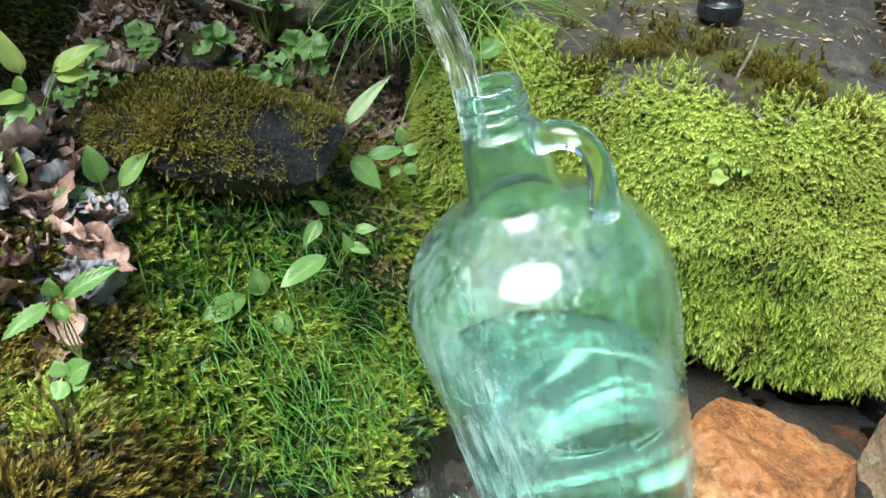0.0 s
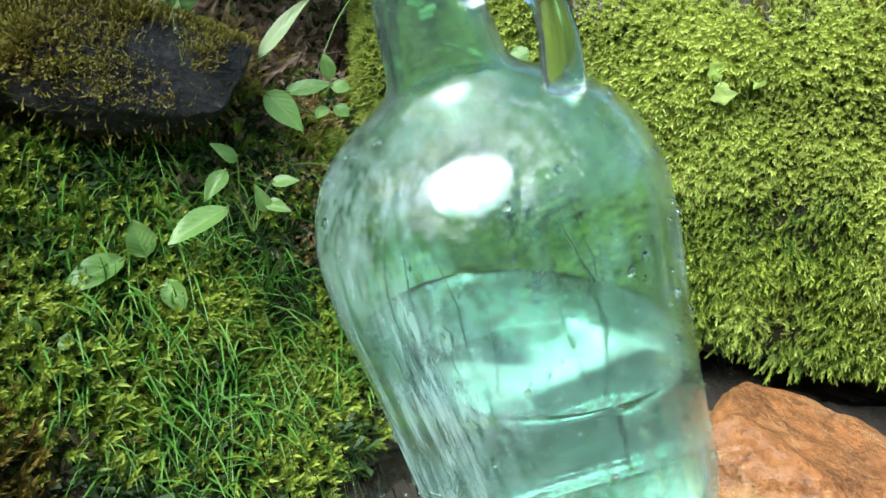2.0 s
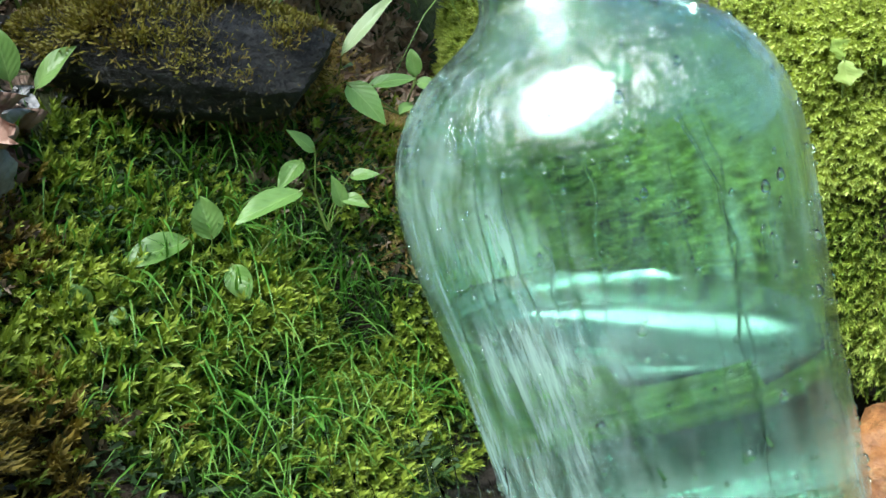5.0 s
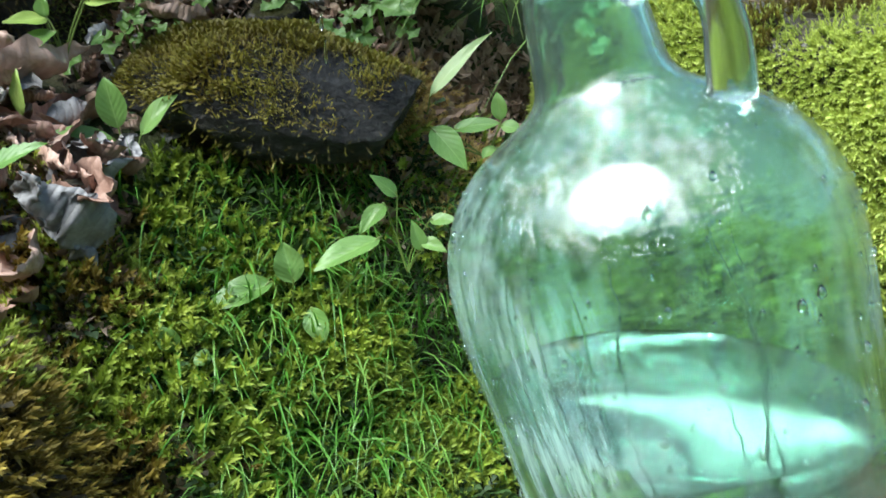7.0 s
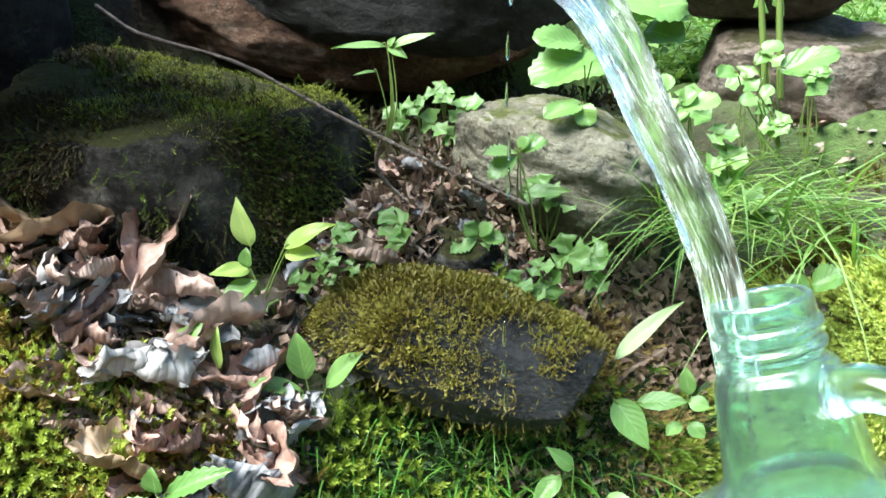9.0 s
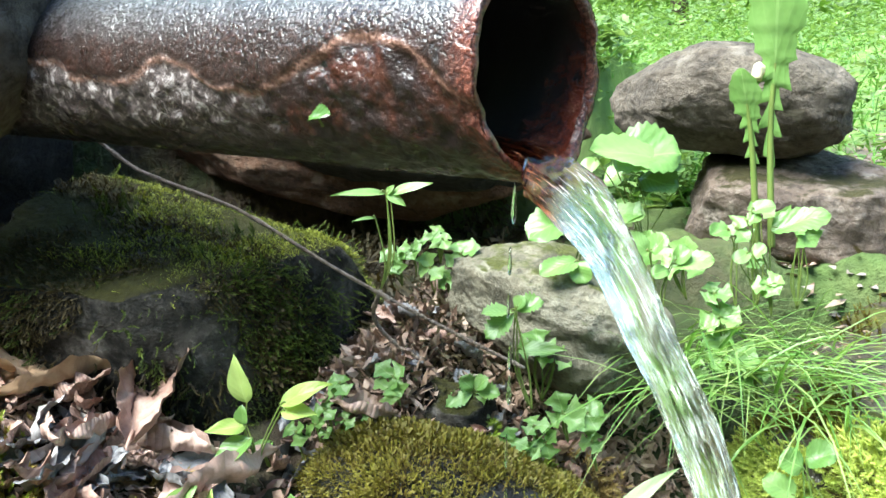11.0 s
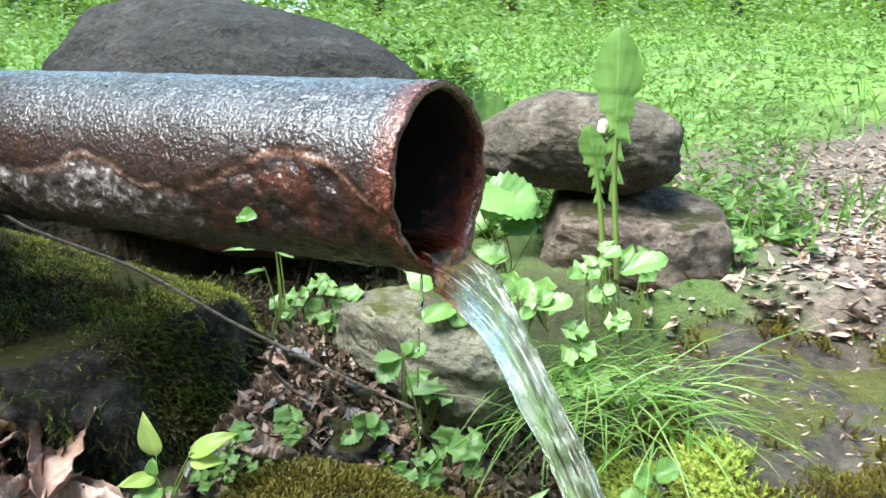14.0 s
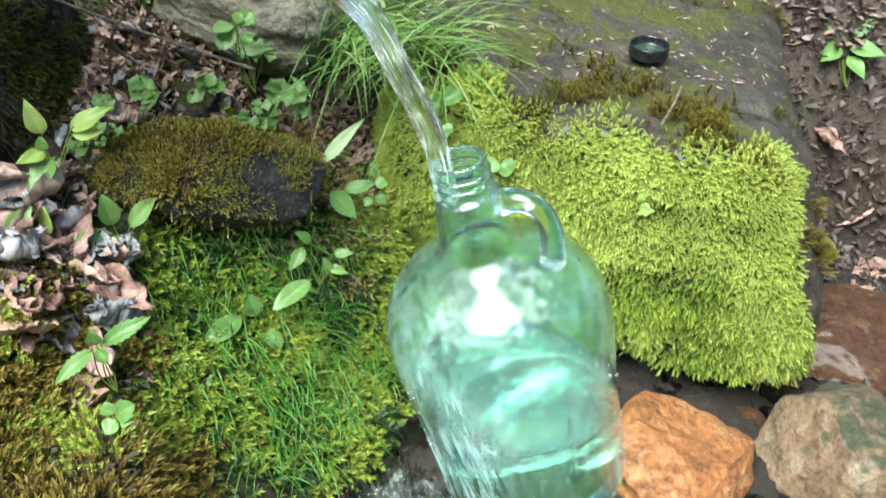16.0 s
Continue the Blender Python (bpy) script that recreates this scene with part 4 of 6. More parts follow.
# pool
def pool_mesh():
    v, f = [], []
    nx, ny = 150, 160
    for j in range(ny):
        for i in range(nx):
            x, y = -0.14 + 0.9 * i / (nx - 1), -0.3 + 0.98 * j / (ny - 1)
            d = math.hypot(x + 0.01, y - 0.47)
            z = 0.006 + 0.0012 * noise.noise(Vector((x * 60, y * 60, 0))) + 0.010 * math.exp(-d * d / 0.004) * noise.noise(Vector((x * 150, y * 150, 3)))
            edge = math.hypot((x - 0.26) / 0.44, (y - 0.3) / 0.40) + 0.12 * noise.noise(Vector((x * 7, y * 7, 9)))
            v.append((x, y, z - 0.06 * float(ss(0.85, 1.05, edge))))
    for j in range(ny - 1):
        for i in range(nx - 1):
            a = j * nx + i
            f.append((a, a + 1, a + nx + 1, a + nx))
    return v, f


tagged(link_mesh("pool_water", *pool_mesh(), WATER), "shallow clear spring water round the stones", "water", kind="structure")

# ---- cap ----
def bottle_cap():
    n = 72
    prof = [(0.0, 0.0), (0.017, 0.0), (0.0195, 0.0012), (0.0202, 0.003), (0.0202, 0.0128), (0.0198, 0.0138), (0.0186, 0.0138), (0.0183, 0.012), (0.0183, 0.0035), (0.0, 0.003)]
    v, f = [], []
    for k, (r, z) in enumerate(prof):
        for j in range(n):
            rib = 0.0005 * (j % 2) if 3 <= k <= 4 else 0
            a = 2 * math.pi * j / n
            v.append(((r - rib) * math.cos(a), (r - rib) * math.sin(a), z))
    for i in range(len(prof) - 1):
        for j in range(n):
            k = (j + 1) % n
            f.append((i * n + j, i * n + k, (i + 1) * n + k, (i + 1) * n + j))
    return v, f


m_cap, nt, b, co = nodes_of("black_plastic")
nt.links.new(ramp(nt, tex_noise(nt, co, 300, 4), [(0.3, (0.008, 0.008, 0.009)), (0.7, (0.02, 0.02, 0.022))]), b.inputs["Base Color"])
b.inputs["Roughness"].default_value = 0.22
m_liner, nt, b, co = nodes_of("wet_liner")
nt.links.new(ramp(nt, tex_noise(nt, co, 200, 4), [(0.3, (0.018, 0.03, 0.018)), (0.7, (0.045, 0.065, 0.04))]), b.inputs["Base Color"])
b.inputs["Roughness"].default_value = 0.1
cap = new("bottle_cap")
link_mesh("cap_shell", *bottle_cap(), m_cap, cap)
lin = bmesh.new()
bmesh.ops.create_circle(lin, cap_ends=True, segments=48, radius=0.0176, matrix=pose(0, 0, 0.0052))
bmesh.ops.solidify(lin, geom=lin.faces[:], thickness=0.001)
part("cap_liner", lin, m_liner, cap, "wet grey-green liner", False)
cap.matrix_world = pose(0.212, 0.712, 0.276, 4, -2, 0) @ Matrix.Scale(0.84, 4)
tagged(cap, "black ribbed plastic bottle cap lying open side up", "bottle cap")


# ---- moss and grass ----
def sample(ob, count, mask, seed):
    """Points and normals spread over an object's faces, thinned by mask(points, normals)."""
    me = ob.data
    me.calc_loop_triangles()
    co = np.empty(len(me.vertices) * 3)
    me.vertices.foreach_get("co", co)
    w = np.array(ob.matrix_world)
    co = co.reshape(-1, 3) @ w[:3, :3].T + w[:3, 3]
    tri = np.empty(len(me.loop_triangles) * 3, np.int32)
    me.loop_triangles.foreach_get("vertices", tri)
    a, b, c = (co[tri.reshape(-1, 3)[:, k]] for k in range(3))
    n = np.cross(b - a, c - a)
    area = np.linalg.norm(n, axis=1)
    n = unit(n)
    weight = area * mask((a + b + c) / 3, n)
    r = np.random.RandomState(seed)
    pick = r.choice(len(weight), count, p=weight / weight.sum())
    s, t = r.rand(count), r.rand(count)
    flip = s + t > 1
    s[flip], t[flip] = 1 - s[flip], 1 - t[flip]
    return a[pick] + (b - a)[pick] * s[:, None] + (c - a)[pick] * t[:, None], n[pick]


def plume(ranks=8, fat=0.17):
    """A fluffy moss shoot along +y, 1 long, curling to -z: ranks of small pointed leaves round a stem."""
    v, f = [], []
    for k in range(ranks):
        t = 0.05 + 0.8 * k / (ranks - 1)
        stem = np.array((0.06 * math.sin(5 * t), t, -0.28 * t * t))
        on = np.array((0, 1.0, -0.5 * t))
        for j in range(3):
            a = 2 * math.pi * j / 3 + 1.1 * k
            out = np.array((math.cos(a), 0.0, math.sin(a)))
            side = np.array((-math.sin(a), 0.0, math.cos(a)))
            tip = stem + out * fat * (1.15 - 0.55 * t) + on * 0.19
            i = len(v)
            v += [stem - side * 0.055 - on * 0.03, stem + side * 0.055 - on * 0.03, tip]
            f.append((i, i + 1, i + 2))
    i = len(v)
    v += [np.array((-0.03, 0, 0)), np.array((0.03, 0, 0)), np.array((0.06, 0.85, -0.2))]
    f.append((i, i + 1, i + 2))
    return np.array(v), np.array(f)


def strand():
    """One thin upright moss hair along +y, 1 long."""
    v = [(-0.045, 0, 0), (0.045, 0, 0), (-0.04, 0.5, 0.05), (0.04, 0.5, 0.05), (0.0, 1.0, 0.2), (0.2, 0.62, 0.08), (-0.2, 0.7, 0.1), (0.18, 0.9, 0.15)]
    return np.array(v, float), np.array([(0, 1, 3), (0, 3, 2), (2, 3, 4), (2, 3, 5), (3, 2, 6), (3, 4, 7)])


def blade():
    """One grass blade along +y, 1 long, bending over to +z, with a keel."""
    v, f = [], []
    n = 4
    for i in range(n + 1):
        t = i / n
        w = 0.5 * (1 - t ** 1.6) + 0.01
        v += [(-w, t, 0), (0, t, -0.3 * w), (w, t, 0)]
    for i in range(n):
        a = 3 * i
        f += [(a, a + 1, a + 4), (a, a + 4, a + 3), (a + 1, a + 2, a + 5), (a + 1, a + 5, a + 4)]
    return np.array(v), np.array(f)


def scatter(name, template, pos, way, size, mat, seed, width=1.0, label="", category="", hint=None, smooth=False, droop=0.0):
    """Copies of a template at pos, its y along way, joined in one mesh. droop bends them down along their length."""
    tv, tf = template
    r = np.random.RandomState(seed)
    n = len(pos)
    y = unit(way)
    side = unit(np.cross(y, unit(r.normal(size=(n, 3))) if hint is None else hint + 0.25 * r.normal(size=(n, 3))))
    z = np.cross(side, y)
    s = size[:, None, None]
    w = s * width if np.isscalar(width) else width[:, None, None]
    d = s if np.isscalar(width) else w
    v = pos[:, None, :] + tv[None, :, 0:1] * side[:, None, :] * w + tv[None, :, 1:2] * y[:, None, :] * s + tv[None, :, 2:3] * z[:, None, :] * d
    if droop:
        v[:, :, 2] -= droop * size[:, None] * tv[None, :, 1] ** 2 * r.uniform(0.5, 1.4, n)[:, None]
    f = tf[None] + (np.arange(n) * len(tv))[:, None, None]
    ob = array_mesh(name, v.reshape(-1, 3), f.reshape(-1, 3), mat, smooth)
    own = np.zeros((n, len(tv), 3), np.float32)
    own[:, :, 0], own[:, :, 1] = r.rand(n)[:, None], np.clip(tv[None, :, 1], 0, 1)
    ob.data.attributes.new("shoot", "FLOAT_VECTOR", "POINT").data.foreach_set("vector", own.ravel())
    return tagged(ob, label, category, kind="stuff")


DOWN = np.array([0, 0, -1.0])


def moss(name, ob, count, mask, mat, seed, length, hang=0.5, wild=0.6, shape=None, label="", smooth=False, sink=0.0):
    p, n = sample(ob, count, mask, seed)
    r = np.random.RandomState(seed + 1)
    slope = unit(DOWN - n * (n @ DOWN)[:, None] + 1e-6)
    way = n * (1 - hang) + slope * hang + wild * r.normal(size=p.shape) * 0.5
    size = length * r.uniform(0.6, 1.35, len(p)) * (1 + 0.5 * fbm(p * 30, 2, seed))
    lift = 0.55 * length * (fbm(p * 45, 2, seed + 3) + 0.2) - sink
    return scatter(name, shape, p + n * lift[:, None], way, size, mat, seed + 2, 1.0, label, "moss", hint=-n, smooth=smooth)


def patch(p, cx, cy, rx, ry, seed=0, soft=0.35):
    d = np.hypot((p[:, 0] - cx) / rx, (p[:, 1] - cy) / ry) + 0.3 * fbm(p * 25, 2, seed)
    return 1 - ss(1 - soft, 1 + soft, d)


def slab_front(p, n):
    edge = 0.252 + 0.03 * fbm(p * 14, 3, 2)
    back = (p[:, 0] + 0.02) * 0.44 + p[:, 1] - 0.668 + 0.04 * fbm(p * 14, 3, 7)
    shade = 0.55 + 0.45 * ss(-0.5, 0.3, fbm(p * 20, 2, 41))
    return shade * (p[:, 0] < 0.294 + 0.30 * np.maximum(0.20 - p[:, 2], 0) + 0.008 * fbm(p * 30, 2, 91)) * np.clip((1 - ss(edge - 0.02, edge + 0.012, p[:, 2])) + (1 - ss(-0.015 - 0.08 * p[:, 0], 0.035 - 0.08 * p[:, 0], back)), 0, 1) * ss(0.03, 0.06, p[:, 2]) * (back < 0.08) * (n[:, 2] > -0.6)


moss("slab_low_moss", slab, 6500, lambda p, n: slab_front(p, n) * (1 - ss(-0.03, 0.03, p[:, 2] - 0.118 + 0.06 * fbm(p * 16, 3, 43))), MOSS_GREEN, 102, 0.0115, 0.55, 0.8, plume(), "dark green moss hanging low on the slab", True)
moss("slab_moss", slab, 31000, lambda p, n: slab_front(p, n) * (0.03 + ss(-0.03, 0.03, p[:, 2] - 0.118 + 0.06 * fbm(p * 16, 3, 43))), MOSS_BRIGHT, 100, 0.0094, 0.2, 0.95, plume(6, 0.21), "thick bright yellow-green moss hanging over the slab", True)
moss("bank_moss", ground, 10000, lambda p, n: np.clip(patch(p, -0.10, 0.53, 0.095, 0.085, 3) + patch(p, -0.01, 0.62, 0.07, 0.06, 6), 0, 1) * (p[:, 2] > 0.012) * (p[:, 0] > -0.20) * (1 - 0.8 * ss(0.55, 0.575, p[:, 1] + 0.15 * p[:, 0]) * (p[:, 0] < -0.045)) * (0.25 + ss(-0.2, 0.3, fbm(p * 22, 2, 77))), MOSS_GREEN, 110, 0.0165, 0.3, 0.85, plume(),
     "damp green moss on the spring bank", True, 0.006)
moss("bank_turf", ground, 9000, lambda p, n: np.clip(patch(p, -0.10, 0.53, 0.10, 0.09, 5) + patch(p, -0.01, 0.62, 0.07, 0.06, 6), 0, 1) * (p[:, 2] > 0.01), MOSS_DEEP_SHADED, 112, 0.011, 0.3, 0.9, strand(),
     label="green moss under the shoots, darkened for shade in the gaps")
moss("mound_moss", ground, 7500, lambda p, n: patch(p, -0.265, 0.38, 0.11, 0.13, 8) * (p[:, 2] > 0.02), MOSS_GOLD, 120, 0.0165, 0.3, 0.85, plume(), "brown-gold moss on a mound", True, 0.004)
moss("mound_turf", ground, 7500, lambda p, n: patch(p, -0.265, 0.38, 0.12, 0.14, 9) * (p[:, 2] > 0.01), MOSS_BROWN_SHADED, 122, 0.011, 0.3, 0.9, strand(), label="brown moss under the shoots, darkened for shade in the gaps")
moss("litter_moss", ground, 5500, lambda p, n: patch(p, -0.31, 0.43, 0.13, 0.055, 10) + 0.5 * patch(p, -0.20, 0.50, 0.035, 0.03, 12), MOSS_FRESH, 126, 0.012, 0.2, 0.8, plume(), "green moss beside the leaf litter", True)
moss("dry_moss", ground, 1500, lambda p, n: patch(p, -0.058, 0.645, 0.045, 0.03, 15), MOSS_TAN, 124, 0.010, 0.3, 0.9, plume(6), "dry tan moss beside the grass tuft", True)
# dark strands stand in for the deep shadow on the earth wall
moss("bank_wall_moss", ground, 9000, lambda p, n: (p[:, 0] > -0.65) * (p[:, 0] < -0.12) * (p[:, 1] > 0.64) * (p[:, 1] < 0.9) * (p[:, 2] > 0.2) * (p[:, 2] < 0.41) * (0.2 + ss(-0.3, 0.3, fbm(p * 14, 2, 83))), MOSS_BROWN_SHADED, 128, 0.012, 0.5, 0.9, strand(), "dark brown strands added as shade on the earth under the pipe")
moss("stone_moss", stone_a, 24000, lambda p, n: ss(-0.05, 0.6, n[:, 2] * 0.6 + 0.6 * fbm(p * 26, 3, 4) - 14 * np.maximum(p[:, 0] + 0.125 - 1.2 * np.maximum(p[:, 1] - 0.59, 0), 0) + 6 * np.maximum(-0.14 - p[:, 0], 0)) + 0.03, MOSS_HAIR, 130, 0.0047, 0.0, 0.8, strand(), "golden hair moss on the stone")
moss("block_moss", block, 13000, lambda p, n: ss(0.5, 0.9, n[:, 2]) * ss(-0.15, 0.35, 0.5 * fbm(p * 16, 3, 5) + 3.0 * (p[:, 0] + 0.37) + 3.0 * (p[:, 1] - 0.60)), MOSS_BLOCK_LIT, 140, 0.0036, 0.15, 0.9, strand(), "short olive moss on the block's top, brightened for sky light")
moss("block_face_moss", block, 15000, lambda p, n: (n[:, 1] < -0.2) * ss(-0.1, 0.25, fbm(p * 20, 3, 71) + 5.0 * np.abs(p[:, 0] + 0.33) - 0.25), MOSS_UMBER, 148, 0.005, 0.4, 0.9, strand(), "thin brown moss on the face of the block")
moss("block_side_moss", block, 3200, lambda p, n: ss(0.1, 0.8, n[:, 0] + 0.3 * fbm(p * 14, 2, 75)) * (0.1 + ss(-0.2, 0.4, fbm(p * 20, 3, 73))), MOSS_BLOCK_SHADED, 152, 0.007, 0.35, 0.9, plume(5, 0.14), "green moss on the block's side, darkened for shade", True)
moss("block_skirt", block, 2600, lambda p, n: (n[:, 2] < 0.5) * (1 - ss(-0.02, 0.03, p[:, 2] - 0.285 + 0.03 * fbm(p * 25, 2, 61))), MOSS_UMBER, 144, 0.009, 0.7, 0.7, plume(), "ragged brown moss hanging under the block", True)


def slab_fringe(p, n):
    back = (p[:, 0] + 0.02) * 0.44 + p[:, 1] - 0.69 + 0.04 * fbm(p * 12, 3, 7)
    return (n[:, 2] > 0.5) * (ss(-0.03, 0.0, back) * (1 - ss(0.02, 0.10, back)) + 0.25 * ss(0.13, 0.2, back + 0.5 * fbm(p * 9, 2, 3) * 0.2) * (p[:, 1] > 0.8)) * ss(0.0, 0.4, fbm(p * 30, 2, 19))


moss("slab_back_moss", slab, 3000, lambda p, n: (n[:, 2] > 0.2) * ss(0.0, 0.03, p[:, 1] - 0.868 + 0.11 * (p[:, 0] - 0.05) + 0.03 * fbm(p * 10, 3, 23)), MOSS_FRESH, 106, 0.006, 0.1, 0.8, plume(), "low green moss along the slab's back edge", True)
moss("slab_fringe", slab, 2600, slab_fringe, MOSS_HAIR, 104, 0.0085, 0.2, 0.8, plume(), "sparse brown moss creeping over the slab", True)


def grass(name, pos, way, size, width, mat, seed, label, droop):
    return scatter(name, blade(), pos, way, size, mat, seed, width, label, "grass", hint=np.array([0, 0, 1.0]), droop=droop)


r = np.random.RandomState(50)
n = 1800
p, nn = sample(ground, n, lambda p, n: patch(p, -0.085, 0.535, 0.085, 0.075, 14) * (p[:, 2] > 0.03), 51)
grass("bank_grass", p, np.array([0.15, -0.5, 0.9]) + 0.4 * r.normal(size=(n, 3)), r.uniform(0.028, 0.062, n), r.uniform(0.0010, 0.0020, n), GRASS, 52, "fine wet grass on the spring bank", 0.55)
n = 280
root = np.stack([r.uniform(-0.06, 0.045, n), r.uniform(0.665, 0.76, n), r.uniform(0.27, 0.305, n)], 1)
a = r.uniform(-2.6, 0.5, n)
way = np.stack([0.8 * np.cos(a), 0.8 * np.sin(a), r.uniform(0.15, 0.9, n)], 1)
grass("grass_tuft", root, way, r.uniform(0.05, 0.145, n), r.uniform(0.0010, 0.0022, n), GRASS_LIGHT, 54, "tuft of long arching grass beside the slab", 0.5)


# ---- leaves ----
def plant(name, root, label):
    e = new(name)
    e.location = root
    e["root"] = root
    return tagged(e, label, "plant")


def leaf_grid(shape, n=10, m=3):
    """Outline across a leaf: half width against length, with teeth or lobes."""
    rows = []
    for i in range(n + 1):
        t = i / n
        if shape == "round":
            w = math.sqrt(max(1 - (2 * t - 1) ** 2, 0)) ** 0.8 * (1 + 0.07 * math.cos(i * math.pi))
        elif shape == "heart":
            w = 0.98 * math.sin(math.pi * min(t, 0.999) ** 1.5 * 0.93) ** 0.7
        elif shape == "pointed":
            w = math.sin(math.pi * t ** 0.75) ** 0.9 * (1 - 0.25 * t)
        elif shape == "lobe":
            w = math.sin(math.pi * t ** 1.25) ** 0.8 * (1 + 0.18 * math.cos(i * math.pi) * (t > 0.45))
        elif shape == "fan":
            w = math.sin(math.pi * (0.04 + 0.94 * t) ** 1.2) ** 0.8 * (1 + 0.26 * math.sin(2 * math.pi * (1.9 * t + 0.05))) * (1 + 0.06 * math.cos(i * math.pi))
        elif shape == "serrated":
            w = math.sin(math.pi * t ** 0.8) ** 0.85 * (1 + 0.10 * math.cos(i * math.pi))
        else:
            w = math.sin(math.pi * t ** 0.85) ** 0.75
        rows.append((t, max(w, 0.02)))
    return rows


def leaf(p, base, tip, width, shape, mat, bend=0.18, seed=[0]):
    """One leaf blade from base to tip, folded along its midrib, with a stalk to the plant's root."""
    seed[0] += 1
    rr = random.Random(seed[0])
    base, tip = Vector(base), Vector(tip)
    d = tip - base
    ln = d.length
    d.normalize()
    front = Vector((0.25 * rr.uniform(-1, 1), -0.7, 0.75))
    nrm = (front - d * front.dot(d)).normalized()
    side = d.cross(nrm)
    rows = leaf_grid(shape, 16 if shape in ("serrated", "round", "lobe", "fan") else 10)
    m = 3
    bm = bmesh.new()
    uv = bm.loops.layers.uv.new("UVMap")
    grid, info = [], {}
    fold, wave, ph = rr.uniform(0.15, 0.4), rr.uniform(0.02, 0.06), rr.uniform(0, 6)
    o = Vector(p["root"])
    for t, w in rows:
        line = []
        for k in range(-m, m + 1):
            u = k / m
            h = fold * abs(u) * w * width * 0.5 + bend * ln * (t - t * t) * 0.9 + wave * width * math.sin(7 * t + 3 * u + ph)
            q = bm.verts.new(base + d * (t * ln) + side * (u * w * width * 0.5) + nrm * h - o)
            info[q] = (u, t)
            line.append(q)
        grid.append(line)
    for a, b in zip(grid[:-1], grid[1:]):
        for k in range(2 * m):
            f = bm.faces.new((a[k], a[k + 1], b[k + 1], b[k]))
            for l in f.loops:
                l[uv].uv = info[l.vert]
    ob = part("leaf", bm, mat, p)
    stalk = (base - o).length
    if stalk > 0.004:
        mid = (o * 0.5 + base * 0.5) + Vector((rr.uniform(-0.14, 0.14) * stalk, 0, -0.1 * stalk)) - o
        pts = spline([Vector((0, 0, -0.004)), mid * 0.9, base - o, base - o + d * 0.12 * ln], 5)
        v, f = tube_along(pts, [0.00055 - 0.0002 * i / len(pts) for i in range(len(pts))], 6)
        link_mesh("stalk", v, f, STALK, ob)
    return ob


def sprig(centre, size, label, count, drop=0.014, mat=None):
    """A clover or crowfoot: broad lobed leaflets about a point on a thin stalk."""
    c = Vector(centre)
    root = c + Vector((0.002, 0.005, -drop))
    p = plant("clover", root, label)
    p["category"] = "clover"
    rr = random.Random(int(c.x * 1e5) + int(c.z * 1e4))
    for g in range(rr.choice((1, 1, 2)) if count == 3 else 1):
        c2 = c + (Vector((rr.uniform(-1.5, 1.5), rr.uniform(-0.6, 0.6), rr.uniform(-1.1, 0.3))) * size if g else Vector())
        s = size * (rr.uniform(0.8, 1.1) if g else 1.35)
        a0 = rr.uniform(0.9, 2.2)
        tilt, sway = rr.uniform(0.5, 0.95), rr.uniform(-0.4, 0.4)
        for k in range(count):
            a = a0 + k * 2 * math.pi / count + rr.uniform(-0.25, 0.25)
            w = Vector((math.cos(a), (1 - tilt) * math.sin(a), tilt * math.sin(a) + sway * math.cos(a))) * s * rr.uniform(0.85, 1.1)
            leaf(p, c2 + w * 0.03, c2 + w * 1.1, s * rr.uniform(1.0, 1.25), "fan", mat or LEAF, -0.08)


# ---- dandelion ----
def toothed_leaf(p, points, width, mat, label=""):
    """A tall leaf with backward teeth along a pale midrib."""
    pts = [Vector(q) - Vector(p["root"]) for q in spline(points, 22)]
    n = len(pts)
    rr = random.Random(n + int(width * 1e4))
    lobe = [[rr.uniform(0.6, 1.2) for _ in range(40)] for _ in (0, 1)]
    v, f = [], []
    for i, q in enumerate(pts):
        t = i / (n - 1)
        blade_w = float(0.35 * ss(0.42, 0.60, t) + 0.65 * ss(0.55, 0.80, t)) * math.sqrt(max(1 - float(ss(0.70, 1.01, t)) ** 1.25, 0.0004))
        for side in (-1, 1):
            phase = i / 6.0 + (0.4 if side > 0 else 0)
            tooth = (1 - phase % 1) ** 1.6 * lobe[side > 0][int(phase)]
            notch = 1 - 0.35 * math.exp(-((t - (0.70 if side > 0 else 0.60)) / 0.014) ** 2)
            w = width * (0.07 + 0.42 * tooth * ss(0.15, 0.4, t) * (1 - ss(0.55, 0.72, t)) + blade_w * notch * (0.90 + 0.12 * tooth))
            for u in ((1, 0.5) if side < 0 else (0, 0.5, 1)):
                ruffle = 0.03 * width * blade_w * math.sin(21 * t + 2 * side) * u
                v.append(q + Vector((side * u * w * 0.5, -0.14 * w * (1 - u) + ruffle, -0.3 * w * u * (t < 0.6) * tooth)))
    for i in range(n - 1):
        for k in range(4):
            a = i * 5 + k
            f.append((a, a + 1, a + 6, a + 5))
    me = link_mesh("leaf", v, f, mat, p, True, label).data
    uv = me.uv_layers.new(name="UVMap")
    for loop in me.loops:
        i, k = divmod(loop.vertex_index, 5)
        uv.data[loop.index].uv = ((-1, -0.5, 0, 0.5, 1)[k], i / n)
    a, b = tube_along([q + Vector((0, -0.001, 0)) for q in pts[:int(n * 0.93)]], [0.0026 - 0.002 * i / n for i in range(int(n * 0.93))], 7)
    link_mesh("midrib", a, b, STALK, p)


